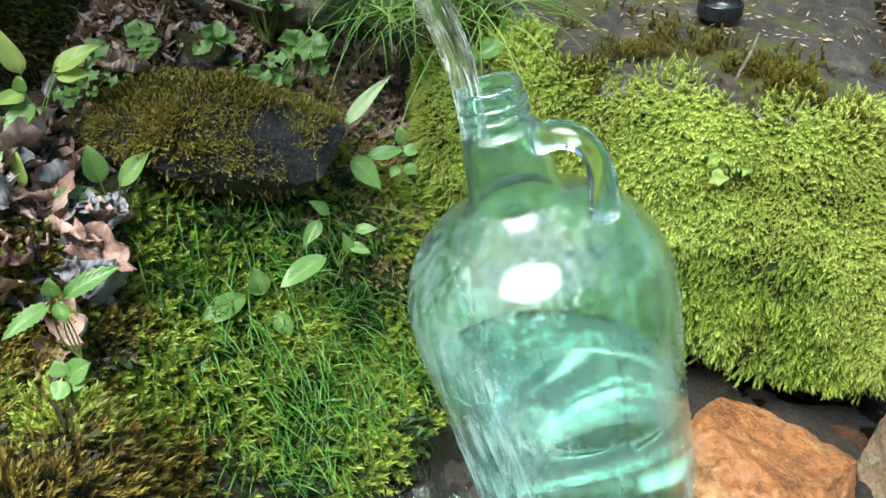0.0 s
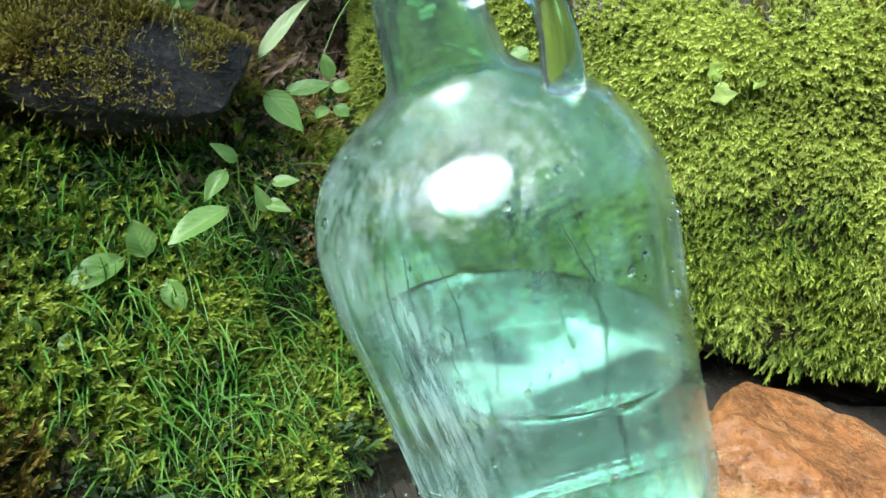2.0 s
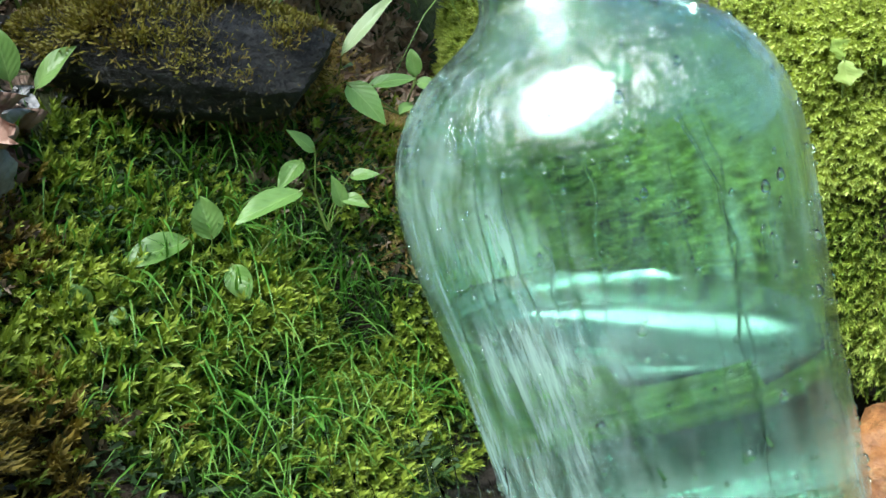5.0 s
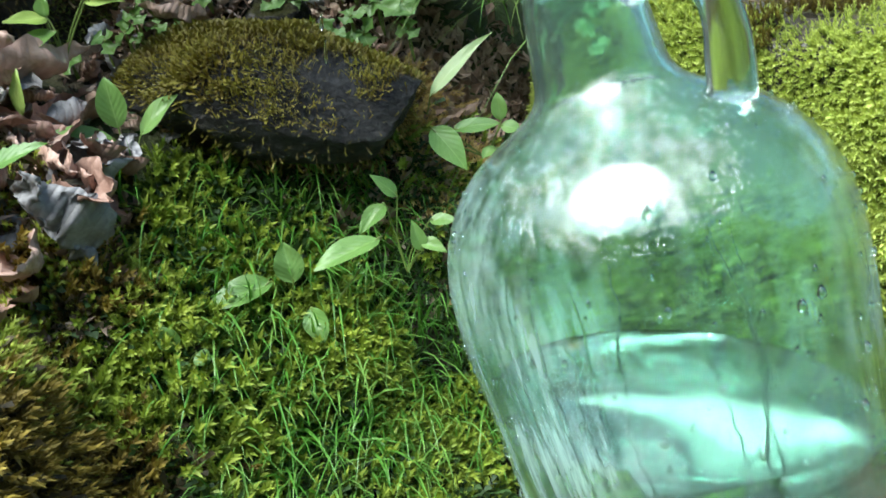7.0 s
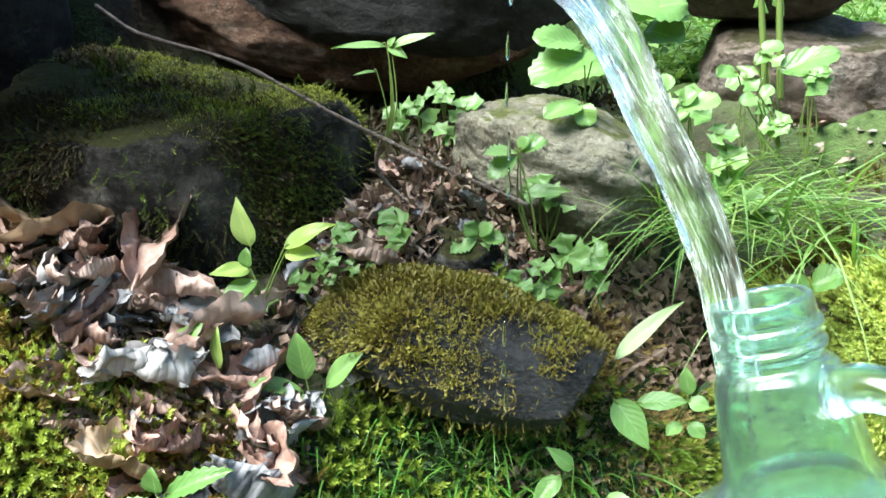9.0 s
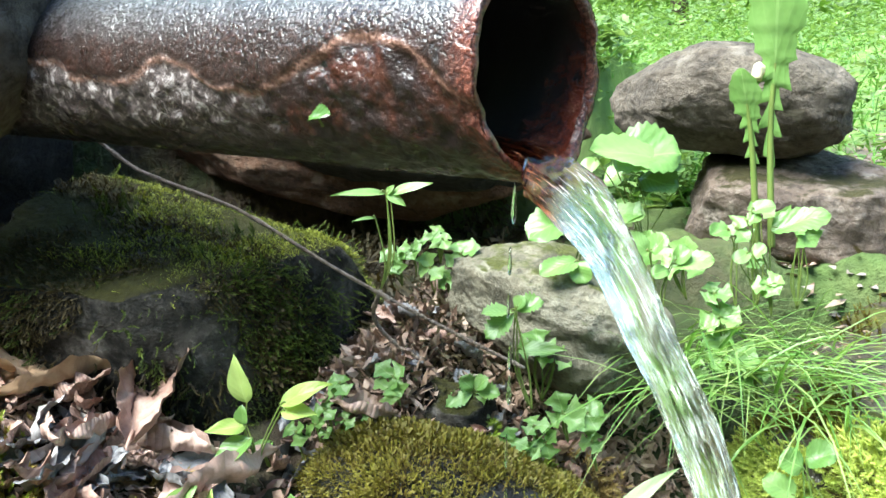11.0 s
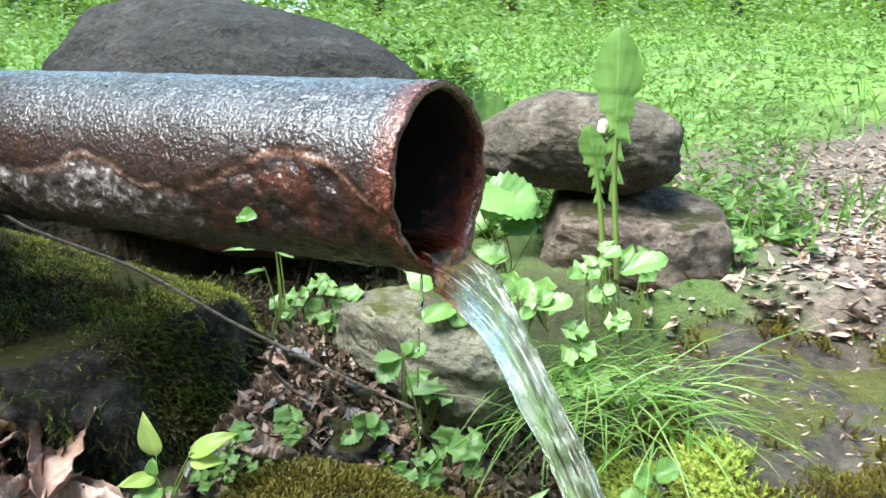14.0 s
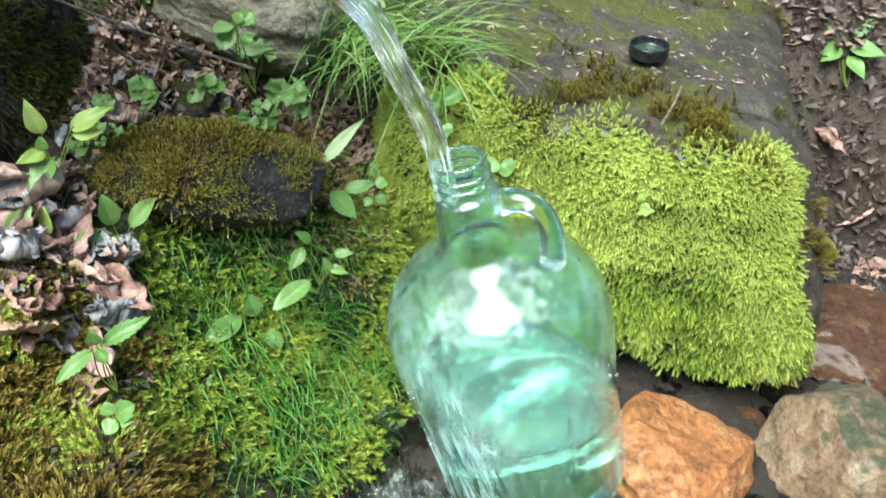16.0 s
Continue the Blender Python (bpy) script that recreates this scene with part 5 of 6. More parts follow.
p = plant("sow_thistle", (-0.015, 0.803, 0.352), "tall toothed green weed standing before the boulder")
toothed_leaf(p, [(-0.013, 0.802, 0.35), (-0.019, 0.806, 0.426), (-0.019, 0.806, 0.482), (-0.020, 0.800, 0.536)], 0.038, LEAF)
p = plant("sow_thistle", (-0.022, 0.799, 0.352), "small toothed green weed with pale bud")
toothed_leaf(p, [(-0.022, 0.799, 0.35), (-0.028, 0.799, 0.407), (-0.033, 0.797, 0.44), (-0.038, 0.79, 0.466)], 0.022, LEAF)
m_bud = leaf_material("pale_bud", (0.5, 0.45, 0.25), (0.65, 0.62, 0.42), (0.75, 0.72, 0.55), 0.6, 0.3)
bud = bmesh.new()
bmesh.ops.create_icosphere(bud, subdivisions=3, radius=0.0055, matrix=pose(-0.007, 0.007, 0.112) @ Matrix.Diagonal((0.8, 0.8, 1.2, 1)))
for q in bud.verts:
    q.co += 0.0012 * noise.noise_vector(q.co * 300)
part("bud", bud, m_bud, p, "pale cream flower bud")


# ---- dead leaves ----
def dead_material(name, dark, mid, light, veined=False):
    m, nt, b, co = nodes_of(name)
    o = nt.nodes.new("ShaderNodeObjectInfo").outputs["Random"]
    g = nt.nodes.new("ShaderNodeNewGeometry").outputs["Random Per Island"]
    col = ramp(nt, calc(nt, "FRACT", calc(nt, "ADD", o, g)), [(0.0, dark), (0.5, mid), (1.0, light)])
    n = tex_noise(nt, co, 7 if veined else 70, 6, 0.7, 0.4)
    col = blend(nt, 0.55, col, ramp(nt, n, [(0.3, dark), (0.5, mid), (0.72, light)]))
    nt.links.new(col, b.inputs["Base Color"])
    b.inputs["Roughness"].default_value = 0.6
    if veined:
        xyz = nt.nodes.new("ShaderNodeSeparateXYZ")
        nt.links.new(co, xyz.inputs[0])
        side = calc(nt, "ABSOLUTE", xyz.outputs[0])
        rib = calc(nt, "ABSOLUTE", calc(nt, "SINE", calc(nt, "MULTIPLY", calc(nt, "SUBTRACT", xyz.outputs[1], calc(nt, "MULTIPLY", side, 0.9)), 38.0)))
        rib = calc(nt, "MULTIPLY", rib, ramp(nt, side, [(0.0, (0, 0, 0)), (0.03, (1, 1, 1))]))
        bumped(nt, b, blend(nt, 0.4, rib, tex_noise(nt, co, 14, 5, 0.7)), 0.5, 0.0012)
        nt.links.new(blend(nt, 0.2, col, ramp(nt, rib, [(0.0, (0.45, 0.4, 0.36)), (0.4, (1, 1, 1))]), "MULTIPLY"), b.inputs["Base Color"])
    else:
        bumped(nt, b, n, 0.6, 0.003)
    return m


DEAD_BROWN = dead_material("dead_brown_leaf", (0.15, 0.08, 0.058), (0.36, 0.215, 0.17), (0.56, 0.41, 0.355), True)
DEAD_SHRED = dead_material("dead_shreds", (0.10, 0.058, 0.040), (0.28, 0.18, 0.13), (0.55, 0.42, 0.34))
DEAD_GREY = dead_material("dead_grey_leaf", (0.11, 0.103, 0.11), (0.23, 0.217, 0.227), (0.40, 0.38, 0.39), True)


def dead_leaf_data(seed, lobed):
    """A dry leaf 1 long: curled across, crumpled, with a midrib."""
    rr = random.Random(seed)
    n, m = 18, 5
    curl, roll, ph = rr.uniform(0.7, 2.3), rr.uniform(0.2, 0.9), rr.uniform(0, 9)
    v, f = [], []
    for i in range(n + 1):
        t = i / n
        w = 0.27 * math.sin(math.pi * t ** 0.8) ** 0.8 + 0.012
        if lobed:
            w *= 0.72 + 0.38 * math.cos(t * 19)
        for k in range(-m, m + 1):
            u = k / m
            a = u * curl
            x, z = w * math.sin(a) / max(curl, 0.3) * 1.2, w * (1 - math.cos(a)) / max(curl, 0.3) * 1.3
            c = Vector((x, t + 0.02 * math.sin(5 * u + ph), z + roll * 0.35 * (t - 0.4) ** 2))
            v.append(c + 0.095 * noise.noise_vector(c * 5 + Vector((ph, 0, 0))) + 0.055 * noise.noise_vector(c * 12 + Vector((0, ph, 0))))
    for i in range(n):
        for k in range(2 * m):
            a = i * (2 * m + 1) + k
            f.append((a, a + 1, a + 2 * m + 2, a + 2 * m + 1))
    me = bpy.data.meshes.new("dead_leaf")
    me.from_pydata([tuple(q) for q in v], [], f)
    me.shade_smooth()
    me.materials.append(DEAD_GREY if seed % 3 == 0 else DEAD_BROWN)
    return me


def broad_leaf_data(name, seed, mat, curl, crumple, wide):
    """A large fallen leaf 1 long: folded along its midrib, with a torn wavy rim and a stalk."""
    rr = random.Random(seed)
    n, m, ph = 34, 8, rr.uniform(0, 9)
    v, f = [], []
    for i in range(n + 1):
        t = i / n
        w = wide * math.sin(math.pi * min(t * 1.02, 1) ** 0.75) ** 0.7 * (1 + 0.13 * math.sin(23 * t + ph)) + 0.008
        for k in range(-m, m + 1):
            u = k / m
            a = u * curl
            q = Vector((w * math.sin(a) / curl, t, w * (1 - math.cos(a)) / curl * 1.5 + 0.25 * (t - 0.5) ** 2))
            q += crumple * (0.10 * noise.noise_vector(q * 4 + Vector((ph, 0, 0))) + 0.06 * noise.noise_vector(q * 9 + Vector((0, ph, 0))) + 0.025 * noise.noise_vector(q * 22))
            v.append(q)
    for i in range(n):
        for k in range(2 * m):
            a = i * (2 * m + 1) + k
            f.append((a, a + 1, a + 2 * m + 2, a + 2 * m + 1))
    base = len(v)
    a, b = tube_along([Vector((0, 0.06, 0.05)), Vector((0.01, -0.05, 0.05)), Vector((0.04, -0.2, 0.03))], [0.012, 0.01, 0.012], 6)
    v += a
    f += [tuple(j + base for j in q) for q in b]
    me = bpy.data.meshes.new(name)
    me.from_pydata([tuple(q) for q in v], [], f)
    me.shade_smooth()
    me.materials.append(mat)
    return me


DEAD_PALE = dead_material("bleached_leaf", (0.22, 0.195, 0.195), (0.37, 0.335, 0.33), (0.54, 0.50, 0.49), True)
DEAD_TAN = dead_material("tan_leaf", (0.16, 0.09, 0.045), (0.34, 0.21, 0.12), (0.52, 0.37, 0.25), True)
BROAD = [broad_leaf_data("dead_leaf", 31, DEAD_BROWN, 1.5, 0.8, 0.24), broad_leaf_data("dead_leaf", 32, DEAD_PALE, 1.9, 1.5, 0.26),
         broad_leaf_data("dead_leaf", 33, DEAD_TAN, 0.7, 0.9, 0.36), broad_leaf_data("dead_leaf", 34, DEAD_GREY, 1.7, 1.6, 0.3)]
DEAD = [dead_leaf_data(900 + k, k % 4 == 1) for k in range(9)]


def dead_leaf(x, y, lift, size, turn, k):
    z = float(ground_height(np.array([x]), np.array([y]))[0]) + lift
    ob = new("dead_leaf", DEAD[k % len(DEAD)])
    ob.matrix_world = pose(x, y, z, *turn) @ Matrix.Diagonal((size, size, size, 1))
    grey = (900 + k % len(DEAD)) % 3 == 0
    return tagged(ob, "dry curled grey leaf in the litter" if grey else "dry curled brown leaf in the litter", "dead leaf", "leaf litter")


rr = random.Random(61)
for k in range(350):
    if 115 < k < 165:
        continue
    if k < 165:
        t = rr.random()
        x, y = -0.205 - 0.18 * t + rr.uniform(-0.02, 0.02), 0.502 - 0.012 * t + rr.uniform(-0.05, 0.045)
    elif k < 180:
        t = rr.random()
        x, y = -0.225 + 0.055 * t + rr.uniform(-0.012, 0.012), 0.53 - 0.06 * t + rr.uniform(-0.01, 0.01)
    elif k < 285:
        x, y = rr.uniform(-0.25, -0.08), rr.uniform(0.60, 0.68)
        if k > 250:
            x, y = rr.uniform(-0.25, -0.20), rr.uniform(0.555, 0.61)
    else:
        x, y = rr.uniform(0.45, 0.64), rr.uniform(0.68, 1.02)
    if y < 0.47 and x < -0.225:
        x, y = x + 0.02, y + 0.035
    if -0.222 < x < 0 and y < 0.53:
        x -= 0.10
    dead_leaf(x, y, rr.uniform(0.002, 0.02), rr.uniform(0.024, 0.056) * (0.5 if 180 <= k < 285 else 1), (rr.uniform(-30, 40), rr.uniform(-40, 40), rr.uniform(0, 360)), rr.randrange(9))
BROAD_LABELS = ("long curled reddish brown leaf in the litter", "bleached crumpled leaf in the litter", "flat tan leaf in the litter", "crumpled blue-grey leaf in the litter")
for x, y, lift, size, turn, kind in (
        (-0.300, 0.515, 0.030, 0.085, (35, 10, 22), 0), (-0.268, 0.500, 0.028, 0.075, (20, -15, -30), 0), (-0.235, 0.510, 0.022, 0.070, (25, 10, 8), 0),
        (-0.320, 0.480, 0.026, 0.080, (12, 15, 40), 1), (-0.292, 0.470, 0.024, 0.065, (10, -20, -65), 1), (-0.375, 0.490, 0.022, 0.085, (8, 0, -20), 2), (-0.350, 0.515, 0.024, 0.075, (15, 10, 75), 2),
        (-0.250, 0.475, 0.016, 0.060, (30, -10, 160), 2), (-0.218, 0.500, 0.018, 0.055, (40, 20, -12), 3), (-0.205, 0.492, 0.012, 0.060, (55, 0, 172), 3), (-0.222, 0.585, 0.014, 0.045, (15, 0, 50), 3),
        (-0.205, 0.597, 0.014, 0.040, (10, 20, -70), 3), (-0.190, 0.612, 0.014, 0.042, (20, 0, 130), 0), (-0.235, 0.570, 0.012, 0.040, (5, 0, 10), 3)):
    z = float(ground_height(np.array([x]), np.array([y]))[0]) + lift
    fallen = new("dead_leaf", BROAD[kind])
    fallen.matrix_world = pose(x, y, z, *turn) @ Matrix.Diagonal((size, size, size, 1))
    tagged(fallen, BROAD_LABELS[kind], "dead leaf", "leaf litter")


r = np.random.RandomState(93)
n = 11500
dp, dn = sample(ground, n, lambda p, q: np.clip(patch(p, -0.17, 0.65, 0.13, 0.06, 31) + patch(p, -0.29, 0.50, 0.10, 0.05, 33) + 0.8 * patch(p, -0.03, 0.68, 0.08, 0.06, 35), 0, 1), 94)
SHRED = np.array([(0, 0, 0), (-0.28, 0.4, 0.12), (0.28, 0.4, 0.1), (0, 0.45, 0.0), (0.1, 1, 0.15)]), np.array([(0, 3, 1), (0, 2, 3), (1, 3, 4), (3, 2, 4)])
scatter("leaf_shreds", SHRED, dp + dn * 0.002, r.normal(size=(n, 3)) + 0.2 * dn, r.uniform(0.004, 0.014, n), DEAD_SHRED, 95, 1.0, "shreds of dead leaf and bark on the soil", "leaf litter")

n = 3000
dp, dn = sample(ground, n, lambda p, q: patch(p, 0.50, 0.76, 0.14, 0.24, 37), 98)
scatter("wet_shreds", SHRED, dp + dn * 0.002, r.normal(size=(n, 3)) + 0.1 * dn, r.uniform(0.006, 0.018, n), dead_material("wet_litter", (0.025, 0.017, 0.013), (0.075, 0.052, 0.042), (0.19, 0.145, 0.125)), 99, 1.0, "dark wet leaf litter beside the slab", "leaf litter")
n = 420
dp, dn = sample(slab, n, lambda p, q: (q[:, 2] > 0.6) * (0.25 + ss(0.0, 0.5, fbm(p * 11, 2, 51))) * (p[:, 1] > 0.66), 96)
CURL = []
for q in range(5):
    w = (0.05, 0.26, 0.34, 0.24, 0.02)[q]
    CURL += [(-w, q / 4, 0.08 * w / 0.3 + 0.04 * q), (0, q / 4 + 0.02, 0.06 * math.sin(q * 2.0)), (w, q / 4 - 0.02, 0.11 * w / 0.3 - 0.02 * q)]
CURL = np.array(CURL), np.array([c for q in range(4) for k in (0, 1) for c in ((3 * q + k, 3 * q + k + 1, 3 * q + k + 4), (3 * q + k, 3 * q + k + 4, 3 * q + k + 3))])
scatter("slab_shreds", SHRED, dp + dn * 0.001, r.normal(size=(n, 3)) * (1, 1, 0.15), r.uniform(0.003, 0.010, n), DEAD_SHRED, 97, 0.5, "dark shreds of leaf on the slab", "leaf litter")

# ---- twigs ----
def twig(name, points, r0, r1, label):
    pts = spline(points, 10)
    rr = random.Random(len(label))
    v, f = tube_along(pts, [(r0 + (r1 - r0) * i / len(pts)) * (1.35 if i % 13 == 6 else 1) * rr.uniform(0.9, 1.1) for i in range(len(pts))], 8)
    return tagged(link_mesh(name, v, f, BARK), label, "twig")


twig("twig", [(-0.434, 0.632, 0.412), (-0.405, 0.632, 0.396), (-0.372, 0.626, 0.388), (-0.30, 0.612, 0.374), (-0.228, 0.605, 0.346), (-0.165, 0.607, 0.321), (-0.112, 0.606, 0.303)], 0.0014, 0.0010, "thin bare twig lying across the mossy block")
twig("twig", [(-0.206, 0.618, 0.333), (-0.214, 0.625, 0.315), (-0.205, 0.635, 0.298), (-0.188, 0.64, 0.288)], 0.0014, 0.0011, "short curved twig under the longer one")
twig("twig", [(0.195, 0.604, 0.262), (0.203, 0.607, 0.280), (0.208, 0.612, 0.292)], 0.0012, 0.0008, "short dry twig stuck in the slab moss")
twig("twig", [(-0.40, 0.505, 0.27), (-0.36, 0.512, 0.275), (-0.32, 0.517, 0.27)], 0.0015, 0.001, "dark twig in the leaf litter")

# a green scrap stuck on the pipe
scrap = new("leaf_scrap", None)
scrap.location = (-0.139, 0.4545, 0.4345)
scrap["root"] = scrap.location[:]
tagged(scrap, "small wet green leaf stuck on the pipe", "leaf")
leaf(scrap, (-0.1445, 0.4535, 0.4338), (-0.1335, 0.4508, 0.4352), 0.0085, "serrated", LEAF_DARK, 0.02)


# ---- meadow and wood ----
def leaflet():
    v = [(0, 0, 0), (-0.28, 0.4, 0.08), (0.28, 0.4, 0.08), (0, 0.45, 0.0), (0, 1, -0.12)]
    return np.array(v, float), np.array([(0, 3, 1), (0, 2, 3), (1, 3, 4), (3, 2, 4)])


r = np.random.RandomState(77)
MEADOW = leaf_material("meadow_leaves", (0.06, 0.125, 0.028), (0.145, 0.24, 0.065), (0.30, 0.40, 0.15), 0.5, 0.4, 2.2)
WOOD = leaf_material("wood_leaves", (0.06, 0.12, 0.02), (0.15, 0.26, 0.05), (0.33, 0.45, 0.12), 0.5, 0.45, 1)


def herbs(name, px, py, tall, per, size, mat, seed, label):
    r = np.random.RandomState(seed)
    n = len(px)
    z = ground_height(px, py)
    base = np.repeat(np.stack([px, py, z], 1), per, 0)
    h = np.repeat(tall, per)
    up = r.rand(n * per) ** 0.7
    a = r.uniform(0, 2 * math.pi, n * per)
    out = np.stack([np.cos(a), np.sin(a), np.zeros_like(a)], 1)
    pos = base + np.array([0, 0, 1.0]) * (up * h)[:, None] + out * (0.12 * h)[:, None] * r.normal(size=(n * per, 1)) 
    return scatter(name, leaflet(), pos, out + np.array([0, 0, 0.35]) + 0.3 * r.normal(size=out.shape), np.repeat(size, per) * r.uniform(0.6, 1.3, n * per), mat, seed + 1, 1.0, label, "plants", hint=np.array([0, 0, 1.0]))


n = 5200
py = 1.02 + 7.0 * r.rand(n) ** 1.7
px = -1.15 + (py + 0.3) * r.uniform(-0.75, 0.85, n)
bare = ((px - 0.75) / 0.55) ** 2 + ((py - 1.6) / 0.75) ** 2 < 1 + 0.3 * fbm(np.stack([px, py, 0 * px], 1) * 3, 2, 8)
rows = r.rand(n) < np.where(bare, 0.04, 1.0)
px, py = px[rows], py[rows]
herbs("meadow_plants", px, py, r.uniform(0.05, 0.16, len(px)) * (1 + 0.12 * py), 16, 0.008 + 0.0042 * py, MEADOW, 80, "bright green undergrowth of the clearing")
n = 7500
py = 1.0 + 4.0 * r.rand(n) ** 1.6
px = -1.0 + (py + 0.3) * r.uniform(-0.75, 0.85, n)
bare = ((px - 0.75) / 0.55) ** 2 + ((py - 1.6) / 0.75) ** 2 < 1 + 0.3 * fbm(np.stack([px, py, 0 * px], 1) * 3, 2, 8)
px, py = px[~bare], py[~bare]
n = len(px)
grass("meadow_grass", np.stack([px, py, ground_height(px, py)], 1), np.array([0, 0, 1.0]) + 0.35 * r.normal(size=(n, 3)), r.uniform(0.04, 0.11, n) * (0.7 + 0.35 * py), r.uniform(0.0016, 0.0030, n) * (0.5 + 0.6 * py), GRASS, 86, "tall soft grass of the clearing", 0.4)
n = 260
px, py = r.uniform(-0.5, 0.15, n), r.uniform(0.98, 1.25, n)
herbs("verge_plants", px, py, r.uniform(0.02, 0.07, n), 10, np.full(n, 0.02), MEADOW, 84, "low weeds behind the boulders")
n = 1500
a = r.uniform(-1.1, 1.1, n)
d = 7 + 10 * r.rand(n)
px, py = -1.5 + d * np.sin(a), d * np.cos(a)
gap = np.exp(-((np.degrees(a) + 26) / 9) ** 2)
herbs("wood_undergrowth", px, py, r.uniform(0.4, 2.6, n) * (1 - 0.75 * gap), 26, 0.042 + 0.009 * d, WOOD, 88, "shrubs at the edge of the wood")
n = 7000
fp, fn = sample(ground, n, lambda p, q: (p[:, 1] > 0.85) * (p[:, 0] > -0.02) * np.exp(-np.maximum(p[:, 1] - 0.9, 0) / 0.6) * (1 - ss(0.7, 1.15, np.hypot((p[:, 0] - 0.62) / 0.85, (p[:, 1] - 1.3) / 0.95) + 0.2 * fbm(p * 4, 2, 5))), 90)
scatter("forest_litter", CURL, fp + fn * 0.003, r.normal(size=(n, 3)) * (1, 1, 0.15), r.uniform(0.005, 0.013, n), dead_material("forest_litter", (0.15, 0.115, 0.095), (0.22, 0.175, 0.15), (0.29, 0.245, 0.215)), 91, 1.0,
        "dry brown leaves on the forest floor", "leaf litter", hint=np.array([0, 0, 1.0]))

n = 9000
fp, fn = sample(ground, n, lambda p, q: (p[:, 1] > 0.85) * (p[:, 0] > -0.02) * np.exp(-np.maximum(p[:, 1] - 0.9, 0) / 0.6) * (1 - ss(0.7, 1.15, np.hypot((p[:, 0] - 0.62) / 0.85, (p[:, 1] - 1.3) / 0.95) + 0.2 * fbm(p * 4, 2, 5))), 92)
scatter("forest_shreds", SHRED, fp + fn * 0.001, r.normal(size=(n, 3)) * (1, 1, 0.3), r.uniform(0.008, 0.022, n), DEAD_SHRED, 93, 0.8, "shreds of leaf and bark on the forest floor", "leaf litter", hint=np.array([0, 0, 1.0]))

TRUNK = stone_material("tree_bark", (0.04, 0.03, 0.022), (0.10, 0.075, 0.055), (0.2, 0.16, 0.12), 6)


def tree(x, y, r0, tall, seed):
    """A trunk with limbs and a crown of leaf sprays."""
    rr = random.Random(seed)
    z = float(ground_height(np.array([x]), np.array([y]))[0]) - 0.1
    t = new("tree")
    t.location = (x, y, z)
    lean = Vector((rr.uniform(-0.06, 0.06), rr.uniform(-0.06, 0.06), 1))
    pts = [lean * (tall * i / 12) + Vector((rr.uniform(-0.05, 0.05), rr.uniform(-0.05, 0.05), 0)) for i in range(13)]
    v, f = tube_along(pts, [r0 * (1.35 if i == 0 else 1 - 0.75 * i / 12) for i in range(13)], 12)
    link_mesh("trunk", v, f, TRUNK, t)
    tips = []
    for k in range(7):
        b = pts[5 + k]
        a = rr.uniform(0, 6.28)
        e = b + Vector((math.cos(a), math.sin(a), 0.5)) * tall * rr.uniform(0.12, 0.22)
        v, f = tube_along([b, b * 0.5 + e * 0.5 + Vector((0, 0, 0.1)), e], [r0 * 0.3, r0 * 0.2, r0 * 0.07], 7)
        link_mesh("limb", v, f, TRUNK, t)
        tips += [b.lerp(e, q) for q in (0.5, 0.8, 1.0)]
    g = np.random.RandomState(seed)
    c = np.array([q[:] for q in tips])[g.randint(0, len(tips), 1100)] + g.normal(size=(1100, 3)) * tall * 0.06
    crown = scatter("crown", leaflet(), c, g.normal(size=(1100, 3)), g.uniform(0.1, 0.26, 1100), WOOD, seed)
    crown.parent = t
    del crown["kind"]
    return tagged(t, "young woodland tree with a bare trunk and leafy crown", "tree", "woodland trees")


for k in range(18):
    rr = random.Random(700 + k)
    a, d = -1.0 + 2.0 * k / 17 + rr.uniform(-0.04, 0.04), rr.uniform(7, 15)
    tree(-1.5 + d * math.sin(a), d * math.cos(a), rr.uniform(0.05, 0.13), rr.uniform(5, 8), 740 + k)

# the wooded hillside far behind closes the view
m_hill, nt, b, co = nodes_of("far_wood")
n1, n2 = tex_noise(nt, co, 0.5, 8, 0.7), tex_noise(nt, co, 3.5, 6, 0.75)
nt.links.new(blend(nt, 0.6, ramp(nt, n1, [(0.35, (0.03, 0.07, 0.015)), (0.65, (0.16, 0.27, 0.07))]), ramp(nt, n2, [(0.35, (0.02, 0.05, 0.01)), (0.65, (0.3, 0.42, 0.14))])), b.inputs["Base Color"])
b.inputs["Roughness"].default_value = 0.9
bumped(nt, b, n2, 1.0, 0.4)
# the rear half is never seen; added and raised to dim the low sky
hv, hf = [], []
for j in range(25):
    for i in range(145):
        a, h = radians(-180 + 360 * i / 144), j / 24
        d = 26 + 10 * h + 1.5 * noise.noise(Vector((i * 0.4, j * 0.4, 0)))
        hv.append((d * math.sin(a), d * math.cos(a), -1 + (10 - 7.5 * math.exp(-((math.degrees(a) + 30) / 12) ** 2) + 16 * ss(1.5, 2.2, abs(a))) * h + 1.2 * noise.noise(Vector((i * 0.5, j * 0.5, 7)))))
hf = [(j * 145 + i, j * 145 + i + 1, j * 145 + i + 146, j * 145 + i + 145) for j in range(24) for i in range(144)]
tagged(link_mesh("backdrop", hv, hf, m_hill), "far wooded hillside in leaf, unseen rear added to cut sky light", "hillside", kind="structure")

